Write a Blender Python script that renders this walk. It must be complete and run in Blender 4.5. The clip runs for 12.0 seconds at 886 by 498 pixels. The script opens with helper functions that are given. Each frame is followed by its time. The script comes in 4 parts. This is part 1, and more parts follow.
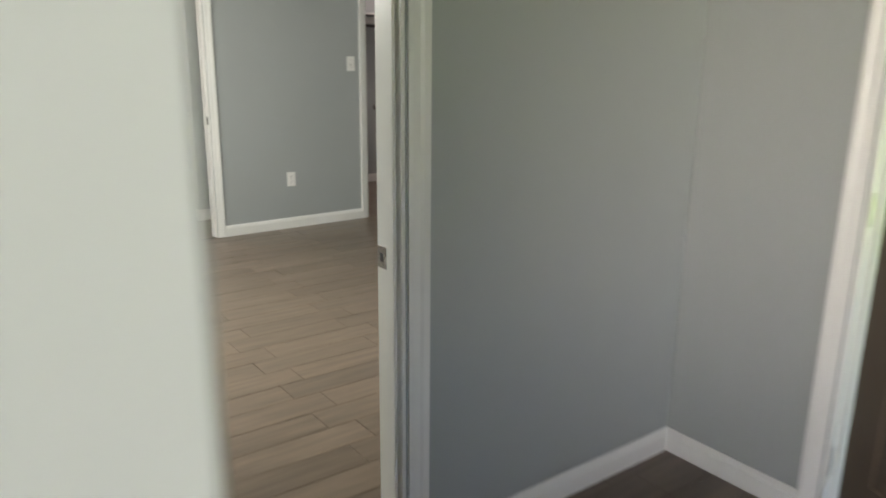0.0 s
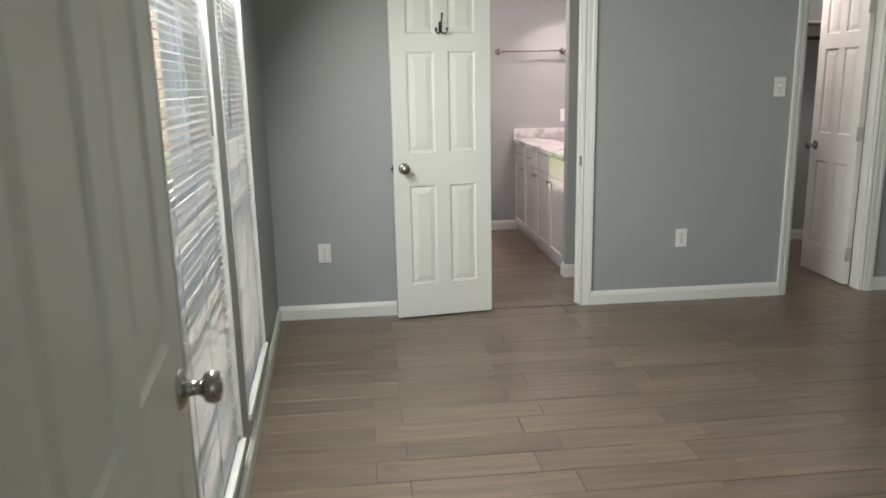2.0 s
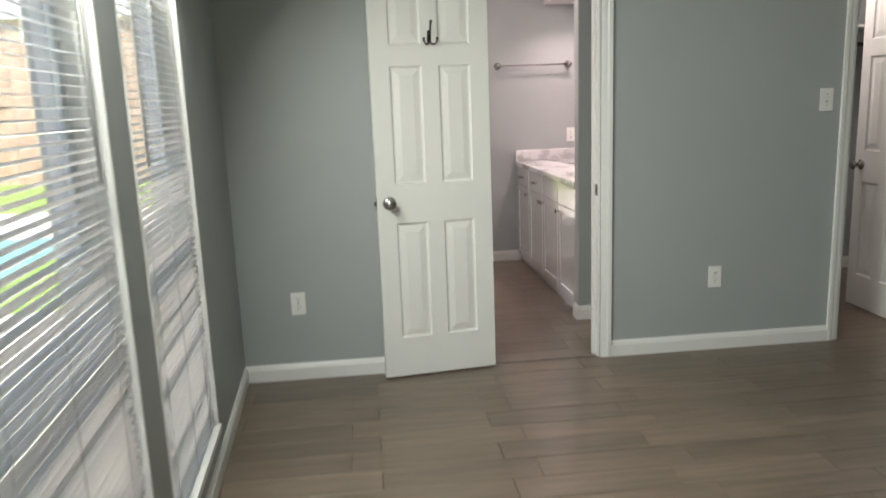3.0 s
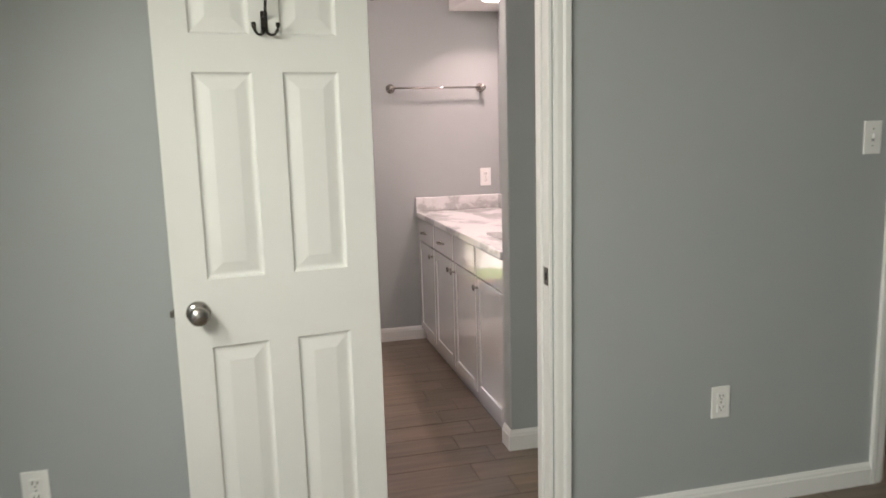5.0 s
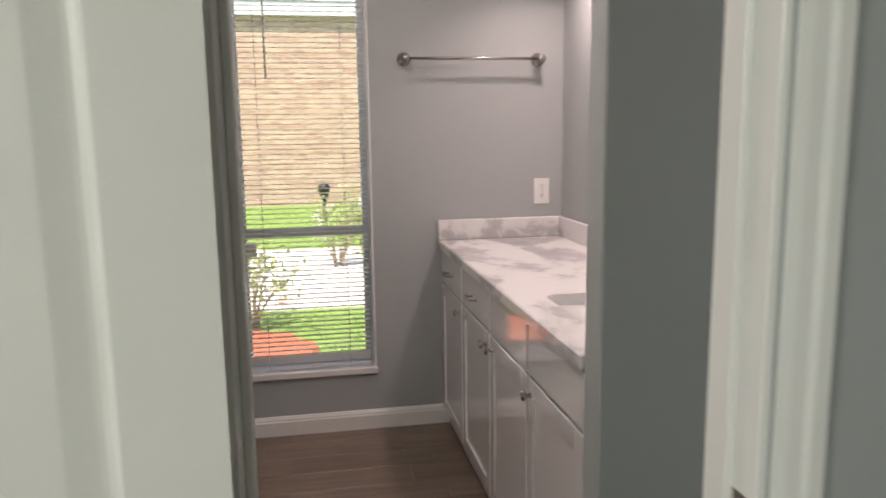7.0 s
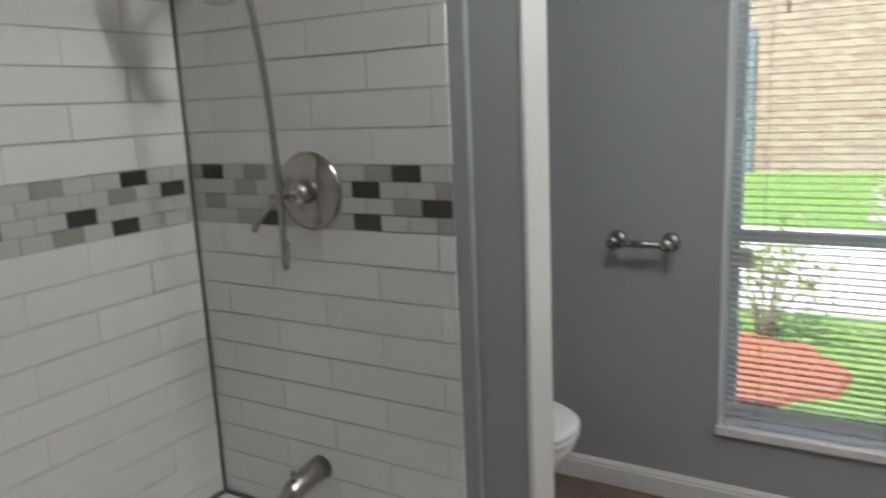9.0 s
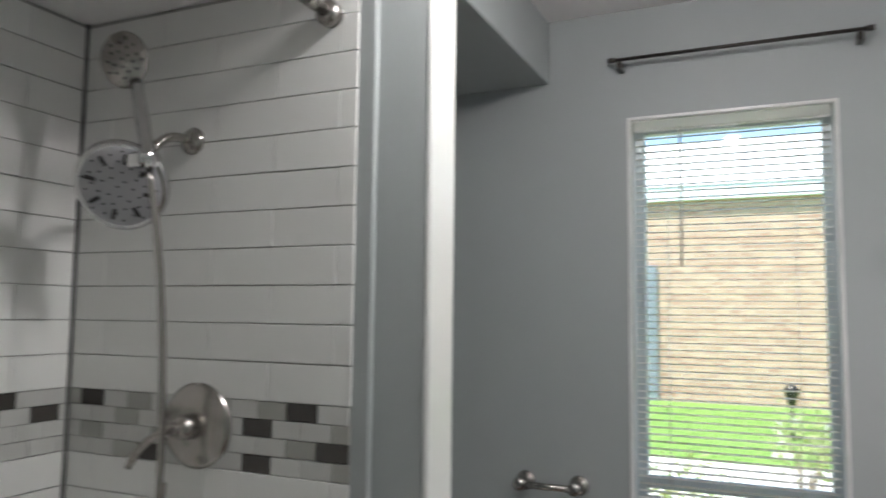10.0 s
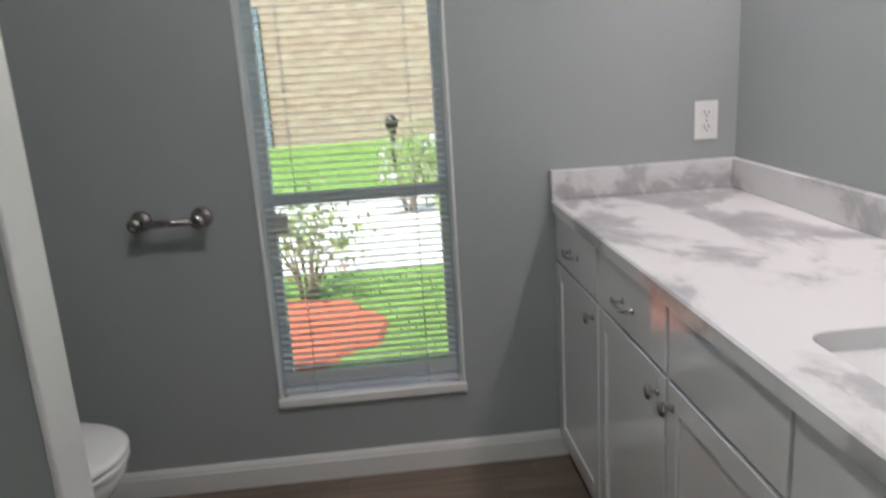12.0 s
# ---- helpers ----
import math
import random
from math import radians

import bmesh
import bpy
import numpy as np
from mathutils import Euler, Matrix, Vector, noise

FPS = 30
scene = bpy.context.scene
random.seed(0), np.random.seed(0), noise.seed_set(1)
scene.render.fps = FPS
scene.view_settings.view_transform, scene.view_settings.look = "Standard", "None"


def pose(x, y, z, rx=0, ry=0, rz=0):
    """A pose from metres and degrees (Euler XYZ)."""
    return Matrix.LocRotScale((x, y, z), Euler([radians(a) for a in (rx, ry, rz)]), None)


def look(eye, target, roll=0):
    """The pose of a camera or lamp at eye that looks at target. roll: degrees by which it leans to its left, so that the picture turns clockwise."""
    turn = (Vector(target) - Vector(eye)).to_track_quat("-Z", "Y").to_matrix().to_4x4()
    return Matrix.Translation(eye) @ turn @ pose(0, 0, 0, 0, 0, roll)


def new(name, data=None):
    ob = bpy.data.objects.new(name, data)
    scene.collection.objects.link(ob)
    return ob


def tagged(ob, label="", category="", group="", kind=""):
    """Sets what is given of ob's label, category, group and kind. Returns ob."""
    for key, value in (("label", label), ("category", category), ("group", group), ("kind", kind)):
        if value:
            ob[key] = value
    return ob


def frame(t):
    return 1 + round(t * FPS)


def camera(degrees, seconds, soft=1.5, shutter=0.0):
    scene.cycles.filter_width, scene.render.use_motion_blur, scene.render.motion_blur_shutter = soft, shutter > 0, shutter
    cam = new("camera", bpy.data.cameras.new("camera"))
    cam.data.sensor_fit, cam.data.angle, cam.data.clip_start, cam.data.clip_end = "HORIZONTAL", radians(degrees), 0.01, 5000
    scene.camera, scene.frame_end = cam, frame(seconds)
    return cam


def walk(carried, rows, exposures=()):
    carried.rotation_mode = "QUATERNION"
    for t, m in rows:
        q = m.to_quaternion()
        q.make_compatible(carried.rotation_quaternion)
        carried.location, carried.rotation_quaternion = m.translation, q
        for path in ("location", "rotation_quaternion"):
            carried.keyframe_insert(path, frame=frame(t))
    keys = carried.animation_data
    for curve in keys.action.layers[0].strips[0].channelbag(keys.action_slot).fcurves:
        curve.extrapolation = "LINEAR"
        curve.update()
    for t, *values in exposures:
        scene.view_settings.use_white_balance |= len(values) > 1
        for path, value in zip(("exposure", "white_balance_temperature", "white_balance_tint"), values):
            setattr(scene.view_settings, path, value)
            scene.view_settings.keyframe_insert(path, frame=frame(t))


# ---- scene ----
cam = camera(61.9, 12.0, soft=1.6, shutter=0.5)
PATH = [
    (0, (0.569, 0.675, 1.443), (1.72, 2.227, 0.926), 0.6),
    (0.5, (0.913, 1.039, 1.376), (1.86, 2.737, 0.905), 1.1),
    (0.9, (1.029, 1.219, 1.394), (1.689, 3.051, 0.936), 1.1),
    (1, (1.076, 1.26, 1.402), (1.633, 3.126, 0.945), 0.9),
    (1.2, (1.116, 1.352, 1.41), (1.492, 3.263, 0.955), 0.6),
    (1.5, (1.15, 1.511, 1.4), (1.355, 3.449, 0.948), -0.2),
    (2, (1.186, 1.876, 1.389), (1.385, 3.818, 0.955), -1.2),
    (2.1, (1.195, 1.93, 1.39), (1.401, 3.871, 0.953), -1.7),
    (2.5, (1.274, 2.233, 1.412), (1.454, 4.175, 0.968), -1.6),
    (3, (1.299, 2.542, 1.396), (1.496, 4.494, 1.007), -2.2),
    (3.5, (1.345, 2.909, 1.423), (1.75, 4.849, 1.15), -1.2),
    (3.6, (1.345, 2.971, 1.403), (1.773, 4.907, 1.145), -1.3),
    (3.7, (1.359, 3.045, 1.396), (1.801, 4.981, 1.157), -1.1),
    (5.3, (1.646, 4.277, 1.405), (2.119, 6.193, 1.081), -1.6),
    (5.5, (1.675, 4.425, 1.41), (2.149, 6.342, 1.092), -1.4),
    (6, (1.783, 4.841, 1.395), (2.341, 6.738, 1.097), -3.2),
    (6.5, (1.915, 5.204, 1.38), (2.426, 7.11, 1.053), -1.9),
    (6.7, (1.955, 5.362, 1.375), (2.41, 7.284, 1.063), -1.2),
    (8.3, (2.168, 6.246, 1.373), (1.948, 8.19, 0.943), -2.6),
    (8.5, (2.141, 6.334, 1.373), (1.762, 8.25, 0.945), -2.5),
    (9, (2.115, 6.453, 1.388), (1.11, 8.137, 0.997), -2.6),
    (9.5, (2.127, 6.493, 1.403), (1.027, 8.162, 1.328), -0.9),
    (10, (2.12, 6.503, 1.442), (1.305, 8.321, 1.616), 0.7),
    (10.5, (2.122, 6.507, 1.432), (1.527, 8.416, 1.474), -0.1),
    (11, (2.082, 6.574, 1.386), (1.755, 8.539, 1.204), -2.5),
    (11.5, (2.049, 6.646, 1.352), (2.052, 8.622, 1.039), -3.2),
    (12, (2.081, 6.652, 1.319), (2.233, 8.583, 0.819), -3.6),
]
walk(cam, [(t, look(eye, target, roll)) for t, eye, target, roll in PATH],
     [(0, 2.25, 7200, 18), (0.7, 2.4, 7200, 16), (1.5, 2.2, 6900, 16), (2, 2.0, 6900, 16), (2.8, 1.92, 6900, 15), (3.6, 1.98, 7200, 19), (5.5, 2.0, 7200, 18), (6.7, 1.5, 7200, 17), (8.3, 1.52, 6150, 2), (10, 1.65, 6100, 1), (11.3, 1.48, 6100, 1), (12, 1.38, 6100, 1)])

# ---- light ----
DOWN = Vector((0.22, 0.36, -0.90)).normalized()          # the way the sun shines
world = bpy.data.worlds.new("sky")
scene.world = world
world.use_nodes = True
wn = world.node_tree.nodes
sky = wn.new("ShaderNodeTexSky")
sky.sky_type, sky.sun_disc = 'NISHITA', False
sky.sun_elevation = math.asin(-DOWN.z)
sky.sun_rotation = math.atan2(-DOWN.x, -DOWN.y)
world.node_tree.links.new(sky.outputs[0], wn["Background"].inputs[0])
wn["Background"].inputs[1].default_value = 0.15
sun = new("sun", bpy.data.lights.new("sun", 'SUN'))
sun.data.energy, sun.data.angle, sun.data.color = 5.0, radians(0.5), (1.0, 0.95, 0.87)
sun.matrix_world = look((0, 0, 20), Vector((0, 0, 20)) + DOWN)

CEIL = 2.43
WALL_B, WALL_B2 = 6.285, 6.40           # bedroom / bathroom wall
FAR = 8.865                             # bathroom window wall
A1, A2 = 2.19, 2.31                     # hall / bedroom wall
TILT_W = pose(0.622, WALL_B, 0, 0, 0, 2.7)   # the bedroom's window wall runs slightly askew


def area(name, eye, target, w, h, watts, color):
    la = new(name, bpy.data.lights.new(name, 'AREA'))
    la.data.shape, la.data.size, la.data.size_y = 'RECTANGLE', w, h
    la.data.energy, la.data.color = watts, color
    la.matrix_world = look(eye, target)
    return la


# lamps standing in for daylight in the heads of the bedroom's two window openings
for watts, yy in ((5.8, -1.345), (13.0, -2.355)):
    e = TILT_W @ Vector((0.03, yy, 1.93))
    area("window_daylight", e, e + (TILT_W.to_3x3() @ Vector((1, -0.05, -0.8))), 0.78, 0.2, watts, (0.90, 1.0, 0.94)).data.spread = radians(162)
# recessed lamps in the vanity soffit
CANS = [(3.03, 8.45), (3.03, 7.55)]
for cx, cy in CANS:
    la = new("downlight", bpy.data.lights.new("downlight", 'AREA'))
    la.data.shape, la.data.size, la.data.energy, la.data.color = 'DISK', 0.11, 1.6, (1.0, 0.80, 0.82)
    la.data.spread = radians(128)
    la.matrix_world = look((cx, cy, 2.150), (cx, cy, 0))

# ceiling lamps: the bathroom's, and one added out of view to brighten the closet
for lx, ly, watts in ((1.95, 7.58, 4.2), (4.0, 7.2, 2.0)):
    la = new("ceiling_light", bpy.data.lights.new("ceiling_light", 'POINT'))
    la.data.shadow_soft_size, la.data.energy, la.data.color = 0.035, watts, (1.0, 0.85, 0.86)
    la.matrix_world = look((lx, ly, 2.305), (lx, ly, 0))
# unseen fill lamps added to brighten the hall, set in made-up wall openings
area("window_daylight", (-0.56, -0.25, 1.35), (2.75, 1.9, 1.2), 0.9, 1.3, 1.3, (1.0, 0.98, 0.92)).data.spread = radians(44)
area("window_daylight", (1.5, -0.96, 1.45), (1.5, 2.2, 1.2), 1.0, 1.2, 0.48, (1.0, 0.98, 0.96)).data.spread = radians(110)


# ---- materials ----
def mat(name, color, rough=0.5, metal=0.0, var=0.06, scale=8.0, bump=0.0, bscale=200.0, spec=0.5, rand=0.0, **kw):
    m = bpy.data.materials.new(name)
    m.use_nodes = True
    nt = m.node_tree
    n, l = nt.nodes, nt.links
    b = n["Principled BSDF"]
    b.inputs["Roughness"].default_value = rough
    b.inputs["Metallic"].default_value = metal
    b.inputs["Specular IOR Level"].default_value = spec
    tc = n.new("ShaderNodeTexCoord")
    geo = n.new("ShaderNodeNewGeometry")
    no = n.new("ShaderNodeTexNoise")
    no.inputs["Scale"].default_value, no.inputs["Detail"].default_value = scale, 6
    l.new(geo.outputs["Position"], no.inputs["Vector"])
    ramp = n.new("ShaderNodeMix")
    ramp.data_type = 'RGBA'
    ramp.inputs[6].default_value = (*[c * (1 - var) for c in color], 1)
    ramp.inputs[7].default_value = (*[min(1, c * (1 + var)) for c in color], 1)
    l.new(no.outputs[0], ramp.inputs[0])
    out = ramp.outputs[2]
    if rand:
        oi = n.new("ShaderNodeObjectInfo")
        mr = n.new("ShaderNodeMapRange")
        mr.inputs[3].default_value, mr.inputs[4].default_value = 1 - rand, 1 + rand
        l.new(oi.outputs["Random"], mr.inputs[0])
        hs = n.new("ShaderNodeHueSaturation")
        l.new(mr.outputs[0], hs.inputs["Value"])
        l.new(out, hs.inputs["Color"])
        out = hs.outputs[0]
    l.new(out, b.inputs["Base Color"])
    # slow change of gloss
    n2 = n.new("ShaderNodeTexNoise")
    n2.inputs["Scale"].default_value = scale * 3
    l.new(geo.outputs["Position"], n2.inputs["Vector"])
    mr2 = n.new("ShaderNodeMapRange")
    mr2.inputs[3].default_value, mr2.inputs[4].default_value = rough * 0.85, min(1, rough * 1.15)
    l.new(n2.outputs[0], mr2.inputs[0])
    l.new(mr2.outputs[0], b.inputs["Roughness"])
    if bump:
        n3 = n.new("ShaderNodeTexNoise")
        n3.inputs["Scale"].default_value, n3.inputs["Detail"].default_value = bscale, 3
        l.new(geo.outputs["Position"], n3.inputs["Vector"])
        bp = n.new("ShaderNodeBump")
        bp.inputs["Strength"].default_value, bp.inputs["Distance"].default_value = bump, 0.002
        l.new(n3.outputs[0], bp.inputs["Height"])
        l.new(bp.outputs[0], b.inputs["Normal"])
    return m


M_WALL = mat("grey_wall_paint", (0.354, 0.378, 0.377), 0.55, var=0.03, scale=3, bump=0.08, bscale=230)
M_TRIM = mat("white_trim_paint", (0.74, 0.74, 0.72), 0.32, var=0.03, scale=6, bump=0.08, bscale=90)
M_DOOR = mat("white_door_paint", (0.74, 0.74, 0.71), 0.38, var=0.03, scale=5, bump=0.15, bscale=300)
M_CEIL = mat("ceiling_paint", (0.78, 0.77, 0.76), 0.8, var=0.03, scale=4, bump=0.4, bscale=140)
M_TILE = mat("white_wall_tile", (0.76, 0.76, 0.74), 0.12, var=0.02, scale=9, rand=0.03, bump=0.05, bscale=25)
M_GROUT = mat("grey_grout", (0.40, 0.40, 0.39), 0.9, var=0.1, scale=40)
M_DARKGROUT = mat("dark_caulk", (0.10, 0.10, 0.10), 0.7, var=0.1, scale=30)
M_MOS = [mat("mosaic_pale", (0.56, 0.56, 0.54), 0.2, rand=0.05), mat("mosaic_grey", (0.36, 0.36, 0.33), 0.2, rand=0.08),
         mat("mosaic_dark", (0.060, 0.055, 0.050), 0.15, rand=0.15)]
M_NICKEL = mat("brushed_nickel", (0.40, 0.38, 0.355), 0.26, 1.0, var=0.02, scale=6)
M_HINGE = mat("satin_hinge_steel", (0.62, 0.61, 0.59), 0.45, 0.85, var=0.03, scale=12)
M_CHROME = mat("chrome", (0.62, 0.62, 0.62), 0.1, 1.0, var=0.03, scale=20)
M_BRONZE = mat("dark_bronze", (0.05, 0.045, 0.04), 0.35, 0.8)
M_BLACK = mat("black_rubber", (0.02, 0.02, 0.02), 0.5)
M_PLATE = mat("white_plastic", (0.78, 0.78, 0.76), 0.3, var=0.01)
M_CAB = mat("cabinet_paint", (0.72, 0.72, 0.72), 0.12, var=0.02, scale=6, bump=0.03, bscale=60)
cabn = M_CAB.node_tree.nodes["Principled BSDF"]      # enamel gloss
cabn.inputs["Coat Weight"].default_value, cabn.inputs["Coat Roughness"].default_value, cabn.inputs["Coat IOR"].default_value = 1.0, 0.05, 1.7
M_PORC = mat("porcelain", (0.80, 0.80, 0.79), 0.08, var=0.01)
M_ALU = mat("window_frame_metal", (0.70, 0.75, 0.78), 0.4, 0.0, var=0.04)
M_SLAT = mat("blind_slat", (0.80, 0.81, 0.80), 0.45, var=0.02)
def translucent(m, amount, color):
    nt = m.node_tree
    tr, mx = nt.nodes.new("ShaderNodeBsdfTranslucent"), nt.nodes.new("ShaderNodeMixShader")
    tr.inputs[0].default_value, mx.inputs[0].default_value = (*color, 1), amount
    nt.links.new(nt.nodes["Principled BSDF"].outputs[0], mx.inputs[1])
    nt.links.new(tr.outputs[0], mx.inputs[2])
    nt.links.new(mx.outputs[0], nt.nodes["Material Output"].inputs[0])


translucent(M_SLAT, 0.75, (0.95, 0.95, 0.94))
M_CORD = mat("blind_cord", (0.55, 0.55, 0.53), 0.8)
M_BROWN = mat("brown_door_paint", (0.10, 0.075, 0.055), 0.45, var=0.12, scale=7)
M_CONC = mat("concrete", (0.60, 0.58, 0.53), 0.85, var=0.12, scale=2.5, bump=0.4, bscale=60)
M_GRASS = mat("lawn", (0.13, 0.22, 0.04), 0.9, var=0.45, scale=7, bump=0.8, bscale=50)
M_BLADE = mat("grass_blade", (0.17, 0.28, 0.06), 0.7, var=0.4, scale=3)
M_MULCH = mat("red_mulch", (0.40, 0.10, 0.05), 0.9, var=0.4, scale=30, bump=0.9, bscale=70)
M_LEAF = mat("shrub_leaf", (0.40, 0.44, 0.20), 0.5, var=0.35, scale=12)
translucent(M_LEAF, 0.4, (0.22, 0.34, 0.08))
M_BLOOM = mat("white_bloom", (0.8, 0.8, 0.76), 0.6)
M_STEM = mat("shrub_stem", (0.26, 0.21, 0.15), 0.8)
M_WATER = mat("pool_water", (0.05, 0.42, 0.45), 0.08, var=0.15, scale=2, bump=0.5, bscale=4)
M_FENCE = mat("grey_fence_board", (0.20, 0.22, 0.25), 0.7, var=0.15, scale=10)
M_ROOF = mat("roof_shingle", (0.22, 0.21, 0.20), 0.9, var=0.2, scale=15)
M_SIDING = mat("outside_wall_paint", (0.50, 0.42, 0.37), 0.85, var=0.08, scale=4)


def wood_tile():
    m = mat("wood_look_floor_tile", (0.143, 0.109, 0.084), 0.30, rand=0.13, var=0.04, scale=2.5, bump=0.02, bscale=60)
    nt = m.node_tree
    n, l = nt.nodes, nt.links
    b = n["Principled BSDF"]
    base = b.inputs["Base Color"].links[0].from_socket
    tc = n.new("ShaderNodeTexCoord")
    oi = n.new("ShaderNodeObjectInfo")
    add = n.new("ShaderNodeVectorMath")
    add.operation = 'ADD'
    mul = n.new("ShaderNodeVectorMath")
    mul.operation = 'SCALE'
    mul.inputs[0].default_value = (13.0, 37.0, 5.0)
    l.new(oi.outputs["Random"], mul.inputs["Scale"])
    l.new(tc.outputs["Object"], add.inputs[0])
    l.new(mul.outputs[0], add.inputs[1])
    mp = n.new("ShaderNodeMapping")
    mp.inputs["Scale"].default_value = (1.5, 20.0, 1.0)
    l.new(add.outputs[0], mp.inputs[0])
    g = n.new("ShaderNodeTexNoise")
    g.inputs["Scale"].default_value, g.inputs["Detail"].default_value, g.inputs["Roughness"].default_value = 1.6, 8, 0.65
    l.new(mp.outputs[0], g.inputs["Vector"])
    cr = n.new("ShaderNodeValToRGB")
    cr.color_ramp.elements[0].position, cr.color_ramp.elements[0].color = 0.32, (0.74, 0.73, 0.72, 1)
    cr.color_ramp.elements[1].position, cr.color_ramp.elements[1].color = 0.70, (1.32, 1.30, 1.26, 1)
    l.new(g.outputs[0], cr.inputs[0])
    mx = n.new("ShaderNodeMix")
    mx.data_type, mx.blend_type = 'RGBA', 'MULTIPLY'
    mx.inputs[0].default_value = 1.0
    l.new(base, mx.inputs[6])
    l.new(cr.outputs[0], mx.inputs[7])
    l.new(mx.outputs[2], b.inputs["Base Color"])
    return m


M_FLOOR = wood_tile()


def marble():
    m = mat("grey_veined_marble", (0.72, 0.71, 0.70), 0.14, var=0.04, scale=5)
    nt = m.node_tree
    n, l = nt.nodes, nt.links
    b = n["Principled BSDF"]
    geo = n.new("ShaderNodeNewGeometry")
    mp = n.new("ShaderNodeMapping")
    mp.inputs["Scale"].default_value, mp.inputs["Rotation"].default_value = (1.0, 0.72, 1.0), (0, 0, 0.5)
    l.new(geo.outputs["Position"], mp.inputs[0])
    a = n.new("ShaderNodeTexNoise")
    a.inputs["Scale"].default_value, a.inputs["Detail"].default_value, a.inputs["Distortion"].default_value = 4.4, 9, 0.35
    a.inputs["Roughness"].default_value = 0.58
    l.new(mp.outputs[0], a.inputs["Vector"])
    cr = n.new("ShaderNodeValToRGB")
    e = cr.color_ramp.elements
    e[0].position, e[0].color = 0.36, (0.37, 0.367, 0.37, 1)
    e[1].position, e[1].color = 0.53, (0.67, 0.667, 0.665, 1)
    e.new(0.455).color = (0.47, 0.467, 0.47, 1)
    e.new(0.48).color = (0.60, 0.595, 0.59, 1)
    l.new(a.outputs[0], cr.inputs[0])
    l.new(cr.outputs[0], b.inputs["Base Color"])
    return m


M_MARBLE = marble()


def brick_far():
    m = mat("far_brick", (0.4, 0.3, 0.22), 0.9, bump=0.2, bscale=30)
    nt = m.node_tree
    n, l = nt.nodes, nt.links
    geo = n.new("ShaderNodeNewGeometry")
    sep, com = n.new("ShaderNodeSeparateXYZ"), n.new("ShaderNodeCombineXYZ")
    l.new(geo.outputs["Position"], sep.inputs[0])
    l.new(sep.outputs[0], com.inputs[0])
    l.new(sep.outputs[2], com.inputs[1])
    br = n.new("ShaderNodeTexBrick")
    br.inputs["Color1"].default_value, br.inputs["Color2"].default_value = (0.33, 0.20, 0.14, 1), (0.47, 0.34, 0.24, 1)
    br.inputs["Mortar"].default_value = (0.42, 0.36, 0.30, 1)
    br.inputs["Scale"].default_value, br.inputs["Mortar Size"].default_value = 1.0, 0.008
    br.inputs["Brick Width"].default_value, br.inputs["Row Height"].default_value = 0.21, 0.075
    l.new(com.outputs[0], br.inputs["Vector"])
    l.new(br.outputs[0], n["Principled BSDF"].inputs["Base Color"])
    return m


M_BRICK = brick_far()
M_GLASS = bpy.data.materials.new("window_glass")
M_GLASS.use_nodes = True
gn = M_GLASS.node_tree
gb = gn.nodes["Principled BSDF"]
gb.inputs["Transmission Weight"].default_value, gb.inputs["Roughness"].default_value, gb.inputs["IOR"].default_value = 1.0, 0.0, 1.45
M_LAMP = bpy.data.materials.new("lit_lamp_lens")
M_LAMP.use_nodes = True
M_LAMP.node_tree.nodes["Principled BSDF"].inputs["Emission Color"].default_value = (1, 0.93, 0.9, 1)
M_LAMP.node_tree.nodes["Principled BSDF"].inputs["Emission Strength"].default_value = 6

M_DIFF = M_LAMP.copy()
M_DIFF.name = "lit_lamp_diffuser"
M_DIFF.node_tree.nodes["Principled BSDF"].inputs["Emission Strength"].default_value = 18


# ---- building blocks ----
def mesh_of(name, bm, *mats, smooth=False):
    me = bpy.data.meshes.new(name)
    bmesh.ops.recalc_face_normals(bm, faces=bm.faces[:])
    bm.to_mesh(me)
    bm.free()
    for m in mats:
        me.materials.append(m)
    if smooth:
        for p in me.polygons:
            p.use_smooth = True
    return me


def put(name, me, m=None, parent=None):
    ob = new(name, me)
    if parent is not None:
        ob.parent = parent
    ob.matrix_basis = m if m is not None else Matrix()
    return ob


def add_box(bm, lo, hi, bevel=0.0, mi=0, seg=1):
    c = [(a + b) / 2 for a, b in zip(lo, hi)]
    s = [abs(b - a) for a, b in zip(lo, hi)]
    r = bmesh.ops.create_cube(bm, size=1, matrix=Matrix.Translation(c) @ Matrix.Diagonal((*s, 1)))
    vs = set(r["verts"])
    fs = {f for v in vs for f in v.link_faces}
    for f in fs:
        f.material_index = mi
    if bevel:
        es = list({e for v in vs for e in v.link_edges})
        bmesh.ops.bevel(bm, geom=es, offset=bevel, segments=seg, affect='EDGES', profile=0.5)


def boxes(name, parts, m, bevel=0.0, matrix=None, parent=None, seg=1):
    bm = bmesh.new()
    for lo, hi in parts:
        add_box(bm, lo, hi, bevel, 0, seg)
    return put(name, mesh_of(name, bm, m), matrix, parent)


def add_lathe(bm, prof, m, n=24, mi=0):
    """prof: (radius, height) along local z, placed by m."""
    rings = []
    for r, h in prof:
        if r < 1e-6:
            rings.append([bm.verts.new(m @ Vector((0, 0, h)))])
        else:
            rings.append([bm.verts.new(m @ Vector((r * math.cos(2 * math.pi * i / n), r * math.sin(2 * math.pi * i / n), h))) for i in range(n)])
    for a, b in zip(rings, rings[1:]):
        for i in range(n):
            j = (i + 1) % n
            q = [a[i % len(a)], a[j % len(a)], b[j % len(b)], b[i % len(b)]]
            q = list(dict.fromkeys(q))
            if len(q) > 2:
                f = bm.faces.new(q)
                f.material_index, f.smooth = mi, True


